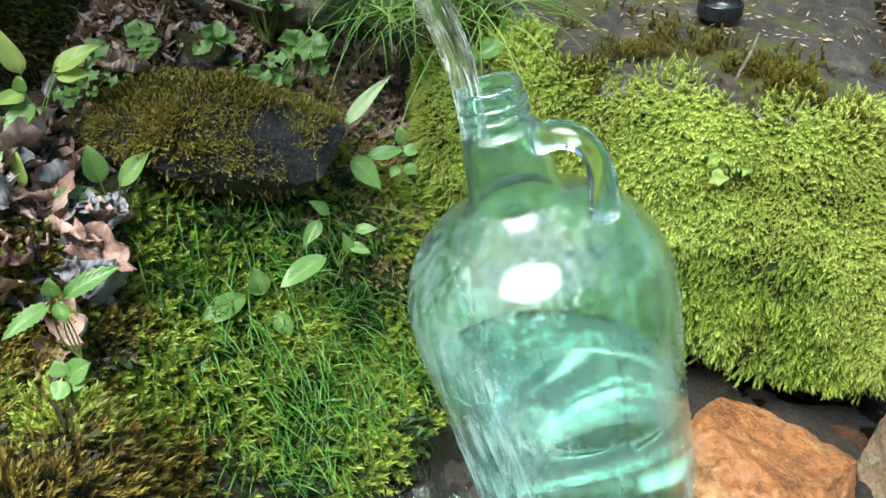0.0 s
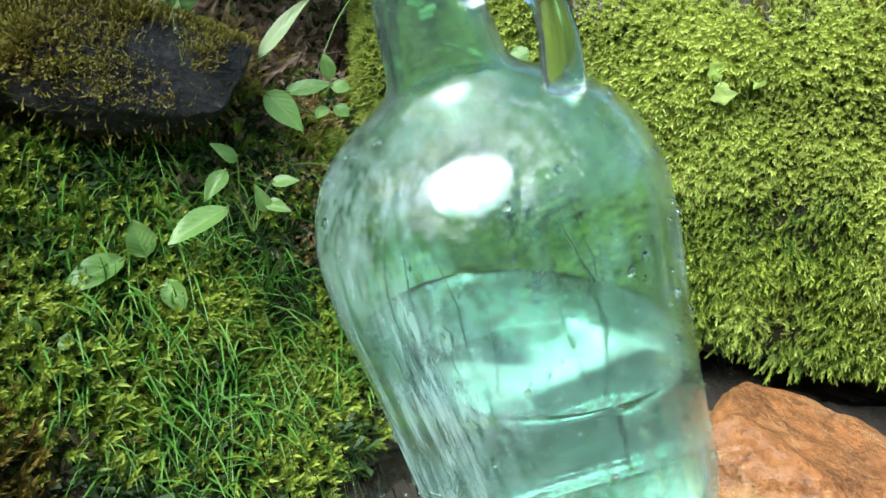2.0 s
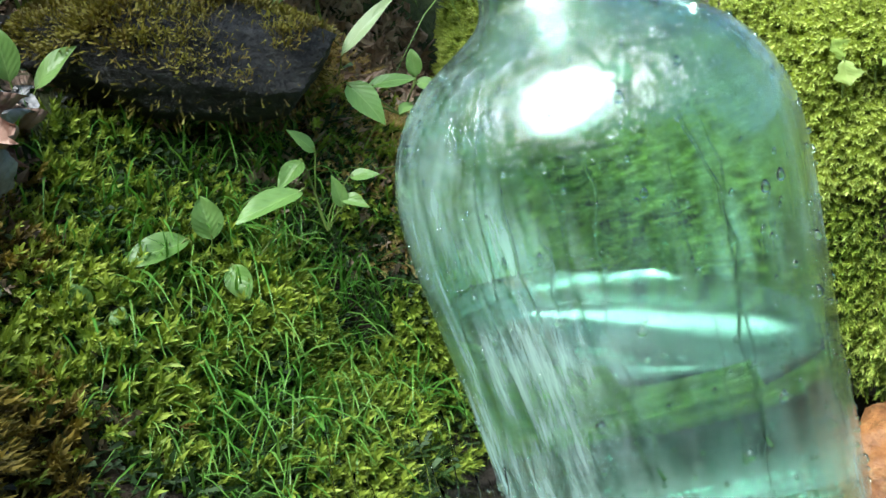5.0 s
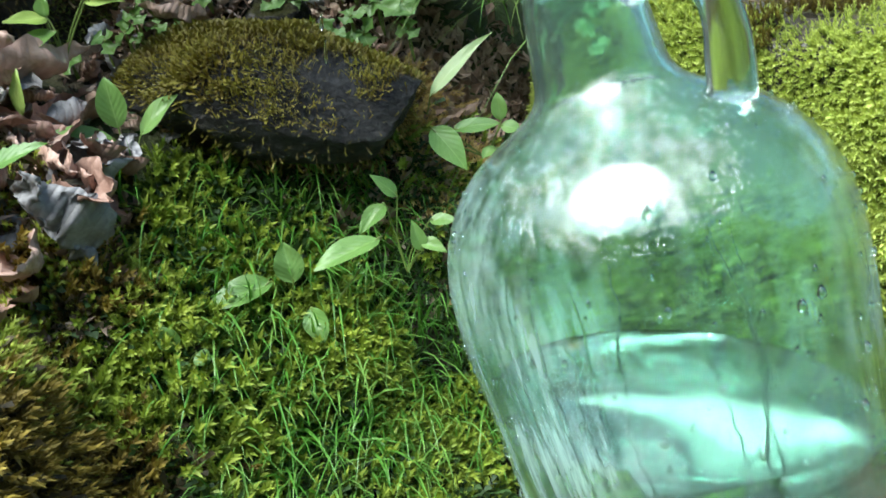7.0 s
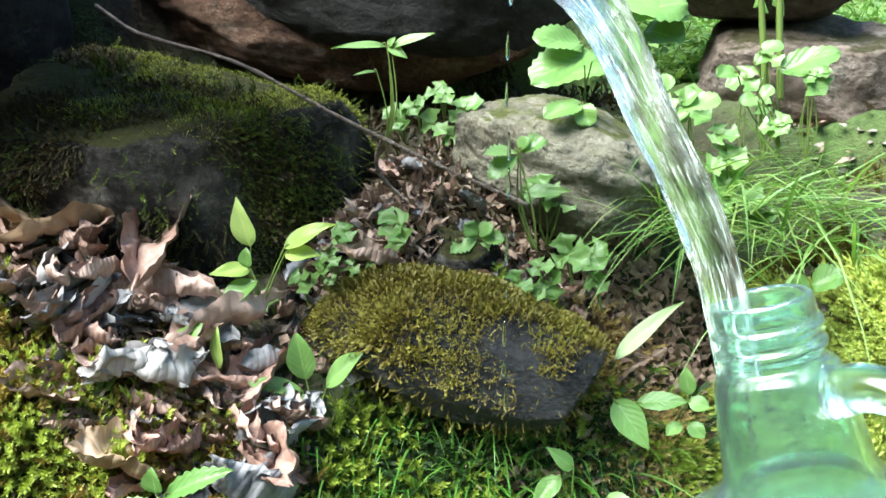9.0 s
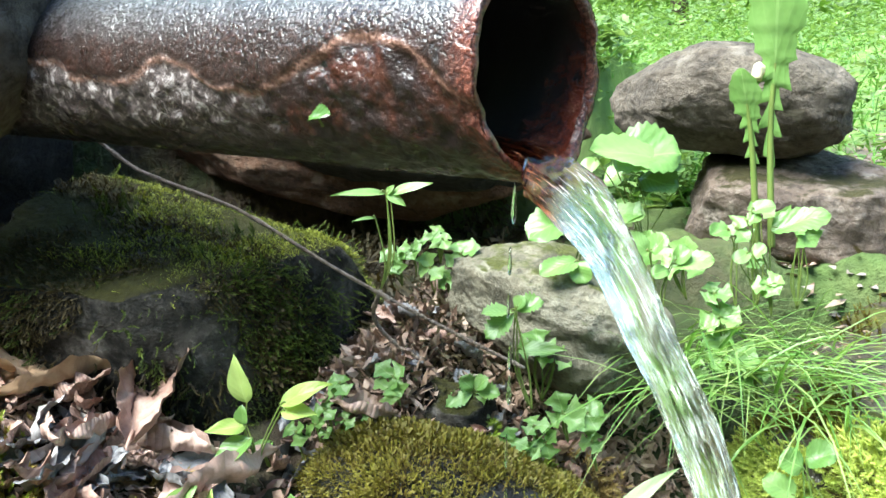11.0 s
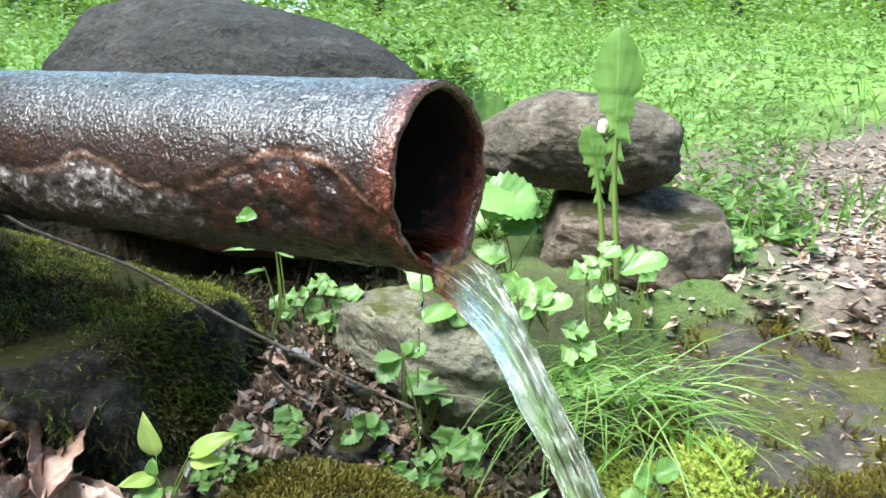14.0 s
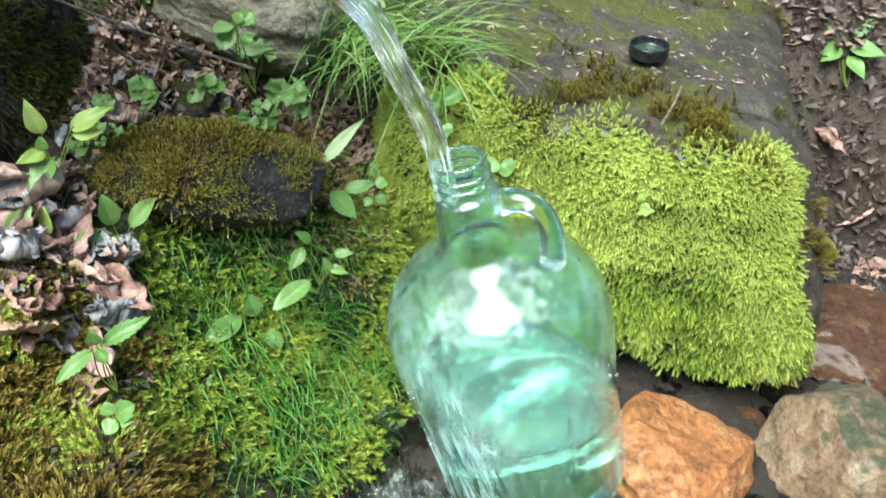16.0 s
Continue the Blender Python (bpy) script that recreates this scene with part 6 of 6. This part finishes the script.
# ---- seedlings ----
p = plant("broadleaf_seedling", (-0.210, 0.543, 0.190), "green seedling with smooth oval leaves")
leaf(p, (-0.211, 0.542, 0.212), (-0.215, 0.540, 0.238), 0.0150, "oval", LEAF)
leaf(p, (-0.208, 0.541, 0.204), (-0.216, 0.528, 0.191), 0.0126, "oval", LEAF)
leaf(p, (-0.212, 0.540, 0.206), (-0.235, 0.522, 0.213), 0.0102, "oval", LEAF)
leaf(p, (-0.201, 0.546, 0.208), (-0.182, 0.553, 0.228), 0.0132, "oval", LEAF)
p = plant("broadleaf_seedling", (-0.266, 0.511, 0.217), "green seedling among dead leaves")
leaf(p, (-0.269, 0.505, 0.224), (-0.252, 0.511, 0.246), 0.0146, "oval", LEAF)
leaf(p, (-0.246, 0.515, 0.221), (-0.246, 0.515, 0.244), 0.0088, "oval", LEAF_YELLOW)
p = plant("nettle_seedling", (-0.189, 0.415, 0.173), "seedling with serrated leaves on the moss mound")
leaf(p, (-0.193, 0.415, 0.207), (-0.164, 0.424, 0.221), 0.0109, "serrated", LEAF)
leaf(p, (-0.198, 0.412, 0.206), (-0.216, 0.392, 0.197), 0.0100, "serrated", LEAF)
leaf(p, (-0.196, 0.414, 0.208), (-0.197, 0.413, 0.220), 0.0096, "serrated", LEAF)
leaf(p, (-0.195, 0.414, 0.206), (-0.191, 0.410, 0.196), 0.0086, "serrated", LEAF)
p = plant("yellow_seedling", (-0.244, 0.549, 0.244), "pale yellow-green seedling beside the mossy block")
leaf(p, (-0.249, 0.549, 0.279), (-0.255, 0.546, 0.306), 0.0145, "pointed", LEAF_YELLOW)
leaf(p, (-0.233, 0.557, 0.278), (-0.205, 0.565, 0.292), 0.0152, "pointed", LEAF_YELLOW)
leaf(p, (-0.232, 0.556, 0.275), (-0.212, 0.561, 0.275), 0.0127, "pointed", LEAF_YELLOW)
leaf(p, (-0.248, 0.547, 0.267), (-0.264, 0.532, 0.266), 0.0115, "pointed", LEAF_YELLOW)
leaf(p, (-0.244, 0.547, 0.261), (-0.257, 0.529, 0.247), 0.0164, "oval", LEAF)
leaf(p, (-0.249, 0.546, 0.268), (-0.250, 0.546, 0.279), 0.0085, "oval", LEAF)
p = plant("bank_seedling", (-0.116, 0.535, 0.109), "seedling with wet oval leaves in the bank moss")
leaf(p, (-0.075, 0.549, 0.157), (-0.103, 0.529, 0.145), 0.0152, "oval", LEAF)
leaf(p, (-0.126, 0.531, 0.137), (-0.153, 0.512, 0.128), 0.0163, "oval", LEAF)
leaf(p, (-0.116, 0.533, 0.137), (-0.120, 0.532, 0.158), 0.0152, "oval", LEAF)
leaf(p, (-0.107, 0.532, 0.125), (-0.098, 0.526, 0.109), 0.0129, "oval", LEAF)
p = plant("bank_seedling", (-0.070, 0.578, 0.136), "seedling with pointed leaves in the bank grass")
leaf(p, (-0.075, 0.580, 0.173), (-0.088, 0.574, 0.185), 0.0101, "pointed", LEAF)
leaf(p, (-0.081, 0.577, 0.169), (-0.092, 0.565, 0.155), 0.0119, "pointed", LEAF)
leaf(p, (-0.061, 0.576, 0.145), (-0.066, 0.574, 0.162), 0.0095, "pointed", LEAF)
leaf(p, (-0.062, 0.577, 0.150), (-0.047, 0.575, 0.145), 0.0089, "pointed", LEAF)
leaf(p, (-0.058, 0.581, 0.160), (-0.042, 0.581, 0.161), 0.0089, "pointed", LEAF)
p = plant("small_seedling", (-0.157, 0.492, 0.102), "small seedling at the foot of the mound")
leaf(p, (-0.158, 0.489, 0.114), (-0.165, 0.487, 0.127), 0.0106, "oval", LEAF)
leaf(p, (-0.149, 0.491, 0.113), (-0.142, 0.490, 0.109), 0.0090, "oval", LEAF)
leaf(p, (-0.151, 0.489, 0.108), (-0.158, 0.484, 0.105), 0.0074, "oval", LEAF)
p = plant("wet_seedling", (-0.034, 0.614, 0.193), "wet glossy seedling beside the dark stone")
leaf(p, (-0.060, 0.598, 0.207), (-0.040, 0.593, 0.185), 0.0181, "pointed", LEAF)
leaf(p, (-0.050, 0.603, 0.205), (-0.025, 0.608, 0.208), 0.0111, "oval", LEAF)
leaf(p, (-0.026, 0.614, 0.206), (-0.015, 0.615, 0.204), 0.0093, "oval", LEAF)
leaf(p, (-0.026, 0.615, 0.209), (-0.028, 0.614, 0.224), 0.0088, "oval", LEAF)
leaf(p, (-0.025, 0.612, 0.195), (-0.016, 0.611, 0.189), 0.0088, "oval", LEAF)
leaf(p, (-0.028, 0.610, 0.195), (-0.034, 0.603, 0.190), 0.0076, "oval", LEAF)
p = plant("lance_leaf", (-0.069, 0.622, 0.215), "long lance-shaped leaf with sun painted pale into its colour")
leaf(p, (-0.066, 0.618, 0.221), (-0.033, 0.628, 0.255), 0.0120, "pointed", LEAF_SUN_PALE)
p = plant("lobed_seedling", (-0.155, 0.638, 0.268), "seedling with a deeply lobed leaf")
leaf(p, (-0.153, 0.634, 0.276), (-0.165, 0.622, 0.269), 0.0110, "lobe", LEAF)
leaf(p, (-0.153, 0.634, 0.277), (-0.160, 0.630, 0.285), 0.0117, "lobe", LEAF)
leaf(p, (-0.153, 0.635, 0.277), (-0.145, 0.637, 0.285), 0.0117, "lobe", LEAF)
leaf(p, (-0.152, 0.635, 0.276), (-0.138, 0.638, 0.276), 0.0110, "lobe", LEAF)
leaf(p, (-0.153, 0.634, 0.274), (-0.147, 0.633, 0.268), 0.0097, "lobe", LEAF)
p = plant("lobed_seedling", (-0.115, 0.628, 0.278), "lobed leaf on a thin stalk before the pale stone")
leaf(p, (-0.127, 0.628, 0.326), (-0.138, 0.614, 0.314), 0.0142, "lobe", LEAF)
leaf(p, (-0.127, 0.629, 0.327), (-0.142, 0.616, 0.327), 0.0111, "lobe", LEAF)
leaf(p, (-0.126, 0.629, 0.328), (-0.112, 0.633, 0.334), 0.0135, "lobe", LEAF)
leaf(p, (-0.127, 0.629, 0.328), (-0.122, 0.631, 0.336), 0.0098, "lobe", LEAF)
p = plant("stalk_leaf", (-0.121, 0.638, 0.276), "single leaf on a thin stalk")
leaf(p, (-0.128, 0.636, 0.304), (-0.100, 0.641, 0.306), 0.0107, "pointed", LEAF)
p = plant("coltsfoot", (-0.117, 0.678, 0.326), "broad scalloped leaf beside the stream")
leaf(p, (-0.105, 0.690, 0.381), (-0.132, 0.661, 0.363), 0.0302, "round", LEAF)
leaf(p, (-0.111, 0.688, 0.384), (-0.135, 0.668, 0.389), 0.0217, "round", LEAF)
p = plant("coltsfoot", (-0.094, 0.774, 0.352), "large broad pale green leaf beside the pipe mouth")
leaf(p, (-0.069, 0.784, 0.401), (-0.123, 0.745, 0.412), 0.0348, "round", LEAF)
leaf(p, (-0.115, 0.761, 0.371), (-0.158, 0.727, 0.361), 0.0265, "round", LEAF)
leaf(p, (-0.115, 0.761, 0.367), (-0.089, 0.765, 0.370), 0.0189, "round", LEAF)
leaf(p, (-0.122, 0.762, 0.405), (-0.131, 0.754, 0.397), 0.0114, "round", LEAF)
p = plant("tall_sprout", (-0.231, 0.663, 0.327), "thin sprout with slender leaves under the pipe")
leaf(p, (-0.229, 0.665, 0.384), (-0.256, 0.644, 0.383), 0.0077, "pointed", LEAF)
leaf(p, (-0.226, 0.666, 0.384), (-0.199, 0.671, 0.392), 0.0091, "pointed", LEAF)
leaf(p, (-0.228, 0.665, 0.384), (-0.215, 0.666, 0.377), 0.0077, "pointed", LEAF)
leaf(p, (-0.228, 0.665, 0.384), (-0.223, 0.666, 0.390), 0.0056, "pointed", LEAF)
leaf(p, (-0.234, 0.661, 0.369), (-0.245, 0.651, 0.367), 0.0042, "pointed", LEAF)
p = plant("broad_seedling", (-0.109, 0.668, 0.325), "seedling with small broad leaves")
leaf(p, (-0.104, 0.667, 0.352), (-0.122, 0.653, 0.345), 0.0143, "round", LEAF)
leaf(p, (-0.104, 0.667, 0.352), (-0.098, 0.664, 0.340), 0.0130, "round", LEAF)
p = plant("broad_seedling", (-0.061, 0.698, 0.324), "cluster of broad seedlings beside the stream")
leaf(p, (-0.069, 0.691, 0.357), (-0.081, 0.683, 0.365), 0.0152, "round", LEAF)
leaf(p, (-0.068, 0.692, 0.357), (-0.059, 0.693, 0.367), 0.0138, "round", LEAF)
leaf(p, (-0.058, 0.695, 0.347), (-0.066, 0.688, 0.344), 0.0099, "round", LEAF)
leaf(p, (-0.057, 0.696, 0.350), (-0.033, 0.700, 0.354), 0.0152, "round", LEAF)
leaf(p, (-0.055, 0.697, 0.352), (-0.046, 0.698, 0.359), 0.0132, "round", LEAF)
p = plant("broad_seedling", (-0.006, 0.734, 0.333), "weed with a round toothed leaf by the boulder")
leaf(p, (-0.007, 0.731, 0.370), (0.025, 0.736, 0.380), 0.0182, "round", LEAF)
leaf(p, (-0.018, 0.728, 0.381), (-0.005, 0.730, 0.384), 0.0114, "round", LEAF)
leaf(p, (-0.020, 0.726, 0.374), (-0.012, 0.727, 0.378), 0.0101, "round", LEAF)
leaf(p, (-0.029, 0.722, 0.369), (-0.039, 0.714, 0.367), 0.0121, "round", LEAF)
leaf(p, (-0.018, 0.725, 0.356), (-0.025, 0.719, 0.351), 0.0101, "round", LEAF)
leaf(p, (-0.016, 0.726, 0.356), (-0.008, 0.727, 0.360), 0.0094, "round", LEAF)
sprig((-0.206, 0.689, 0.356), 0.0072, "small clover under the pipe", 3)
sprig((-0.190, 0.695, 0.346), 0.0090, "small clover under the pipe", 3)
sprig((-0.208, 0.686, 0.336), 0.0079, "small clover under the pipe", 3)
sprig((-0.197, 0.690, 0.329), 0.0065, "small clover under the pipe", 3)
sprig((-0.228, 0.678, 0.341), 0.0087, "small clover under the pipe", 3)
sprig((-0.220, 0.682, 0.347), 0.0065, "small clover under the pipe", 3)
sprig((-0.004, 0.712, 0.340), 0.0072, "clover beside the grass tuft", 3)
sprig((-0.028, 0.700, 0.321), 0.0098, "clover beside the grass tuft", 3)
sprig((-0.023, 0.700, 0.300), 0.0118, "clover beside the grass tuft", 3)
sprig((-0.042, 0.691, 0.293), 0.0079, "clover beside the grass tuft", 3)
sprig((-0.008, 0.705, 0.289), 0.0065, "clover beside the grass tuft", 3)
sprig((-0.032, 0.700, 0.335), 0.0072, "clover beside the grass tuft", 3)
sprig((-0.219, 0.595, 0.282), 0.0064, "tiny clover among leaf litter", 3)
sprig((-0.225, 0.589, 0.268), 0.0058, "tiny clover among leaf litter", 3)
sprig((-0.238, 0.579, 0.255), 0.0058, "tiny clover among leaf litter", 3)
sprig((-0.229, 0.585, 0.259), 0.0051, "tiny clover among leaf litter", 3)
sprig((-0.214, 0.592, 0.262), 0.0051, "tiny clover among leaf litter", 3)
sprig((-0.212, 0.591, 0.254), 0.0045, "tiny clover among leaf litter", 3)
sprig((-0.192, 0.609, 0.286), 0.0083, "tiny clover among leaf litter", 3)
sprig((-0.254, 0.569, 0.245), 0.0058, "tiny clover among leaf litter", 3)
sprig((-0.205, 0.598, 0.267), 0.0045, "tiny clover among leaf litter", 3)
sprig((-0.113, 0.626, 0.265), 0.0062, "small clover behind the mossy stone", 3)
sprig((-0.106, 0.627, 0.256), 0.0069, "small clover behind the mossy stone", 3)
sprig((-0.099, 0.634, 0.272), 0.0087, "small clover behind the mossy stone", 3)
sprig((-0.087, 0.640, 0.272), 0.0093, "small clover behind the mossy stone", 3)
sprig((-0.123, 0.619, 0.257), 0.0062, "small clover behind the mossy stone", 3)
sprig((-0.083, 0.638, 0.257), 0.0056, "small clover behind the mossy stone", 3)
sprig((-0.114, 0.622, 0.251), 0.0056, "small clover behind the mossy stone", 3)
sprig((0.181, 0.571, 0.213), 0.0085, "pale clover leaf on the slab moss", 2, 0.014, LEAF_YELLOW)
sprig((0.197, 0.572, 0.216), 0.0080, "pale clover leaf on the slab moss", 2, 0.014, LEAF_YELLOW)
p = plant("weed", (0.067, 0.912, 0.315), "weed with pointed leaves behind the slab")
leaf(p, (0.061, 0.908, 0.358), (0.075, 0.910, 0.372), 0.0126, "pointed", LEAF)
leaf(p, (0.068, 0.912, 0.362), (0.086, 0.914, 0.368), 0.0168, "pointed", LEAF)
leaf(p, (0.073, 0.912, 0.346), (0.062, 0.903, 0.342), 0.0109, "pointed", LEAF)
leaf(p, (0.074, 0.910, 0.329), (0.063, 0.901, 0.323), 0.0126, "pointed", LEAF)
leaf(p, (0.078, 0.912, 0.329), (0.091, 0.914, 0.334), 0.0126, "pointed", LEAF)
p = plant("weed", (-0.324, 0.462, 0.194), "low weed in the moss at the litter's edge")
leaf(p, (-0.321, 0.463, 0.221), (-0.330, 0.457, 0.228), 0.0114, "oval", LEAF)
leaf(p, (-0.324, 0.462, 0.218), (-0.310, 0.466, 0.225), 0.0125, "oval", LEAF)
leaf(p, (-0.326, 0.459, 0.213), (-0.334, 0.448, 0.203), 0.0125, "oval", LEAF)
leaf(p, (-0.290, 0.477, 0.215), (-0.296, 0.473, 0.221), 0.0097, "oval", LEAF)
leaf(p, (-0.289, 0.478, 0.215), (-0.281, 0.481, 0.225), 0.0102, "oval", LEAF)
p = plant("weed", (0.474, 0.832, 0.200), "weed with pointed leaves beside the slab")
leaf(p, (0.465, 0.857, 0.246), (0.432, 0.862, 0.265), 0.0211, "pointed", LEAF)
leaf(p, (0.468, 0.856, 0.247), (0.500, 0.853, 0.266), 0.0235, "pointed", LEAF)
leaf(p, (0.471, 0.850, 0.237), (0.504, 0.830, 0.233), 0.0235, "pointed", LEAF)
leaf(p, (0.462, 0.850, 0.236), (0.438, 0.836, 0.223), 0.0211, "pointed", LEAF)
leaf(p, (0.471, 0.843, 0.227), (0.484, 0.822, 0.211), 0.0200, "pointed", LEAF)
leaf(p, (0.465, 0.860, 0.251), (0.473, 0.867, 0.276), 0.0200, "pointed", LEAF)
p = plant("weed", (-0.179, 0.373, 0.178), "small seedling in the mound moss")
leaf(p, (-0.179, 0.373, 0.189), (-0.167, 0.373, 0.198), 0.0129, "oval", LEAF)
leaf(p, (-0.179, 0.372, 0.187), (-0.185, 0.366, 0.182), 0.0110, "oval", LEAF)
leaf(p, (-0.181, 0.374, 0.189), (-0.185, 0.376, 0.197), 0.0097, "oval", LEAF)
leaf(p, (-0.177, 0.371, 0.187), (-0.170, 0.370, 0.189), 0.0084, "oval", LEAF)
p = plant("weed", (0.031, 0.627, 0.236), "round-leaved seedling in the slab moss")
leaf(p, (0.027, 0.632, 0.269), (0.041, 0.631, 0.275), 0.0160, "round", LEAF)
leaf(p, (0.026, 0.630, 0.265), (0.015, 0.628, 0.270), 0.0144, "round", LEAF)
leaf(p, (0.024, 0.625, 0.252), (0.008, 0.622, 0.259), 0.0136, "round", LEAF)
leaf(p, (0.024, 0.625, 0.250), (0.031, 0.620, 0.243), 0.0176, "round", LEAF)
leaf(p, (0.072, 0.619, 0.223), (0.064, 0.614, 0.218), 0.0144, "round", LEAF)
leaf(p, (0.074, 0.618, 0.221), (0.084, 0.614, 0.215), 0.0160, "round", LEAF)
sprig((-0.104, 0.765, 0.371), 0.0096, "lobed seedling before the boulders", 3, 0.05)
sprig((-0.084, 0.745, 0.350), 0.0103, "lobed seedling before the boulders", 3, 0.03)
sprig((-0.057, 0.735, 0.346), 0.0116, "lobed seedling before the boulders", 3, 0.02)
sprig((-0.032, 0.775, 0.364), 0.0088, "lobed seedling at the foot of the weed", 3, 0.05)
sprig((-0.020, 0.785, 0.377), 0.0065, "lobed seedling at the foot of the weed", 3, 0.06)
sprig((-0.018, 0.750, 0.350), 0.0062, "lobed seedling at the foot of the weed", 3, 0.03)
sprig((0.004, 0.790, 0.366), 0.0112, "broad lobed seedling at the foot of the weed", 3, 0.05)
sprig((-0.120, 0.648, 0.305), 0.0091, "lobed seedling before the pale stone", 3, 0.03)
sprig((0.074, 0.930, 0.363), 0.0114, "lobed weed behind the slab", 3, 0.05)
sprig((0.090, 0.920, 0.332), 0.0112, "lobed weed behind the slab", 3, 0.03)
p = plant("coltsfoot", (-0.092, 0.775, 0.353), "broad rounded leaves before the boulder")
leaf(p, (-0.114, 0.765, 0.408), (-0.070, 0.775, 0.409), 0.046, "round", LEAF)
leaf(p, (-0.097, 0.772, 0.393), (-0.071, 0.778, 0.389), 0.028, "round", LEAF)
leaf(p, (-0.107, 0.775, 0.394), (-0.121, 0.775, 0.390), 0.020, "round", LEAF)
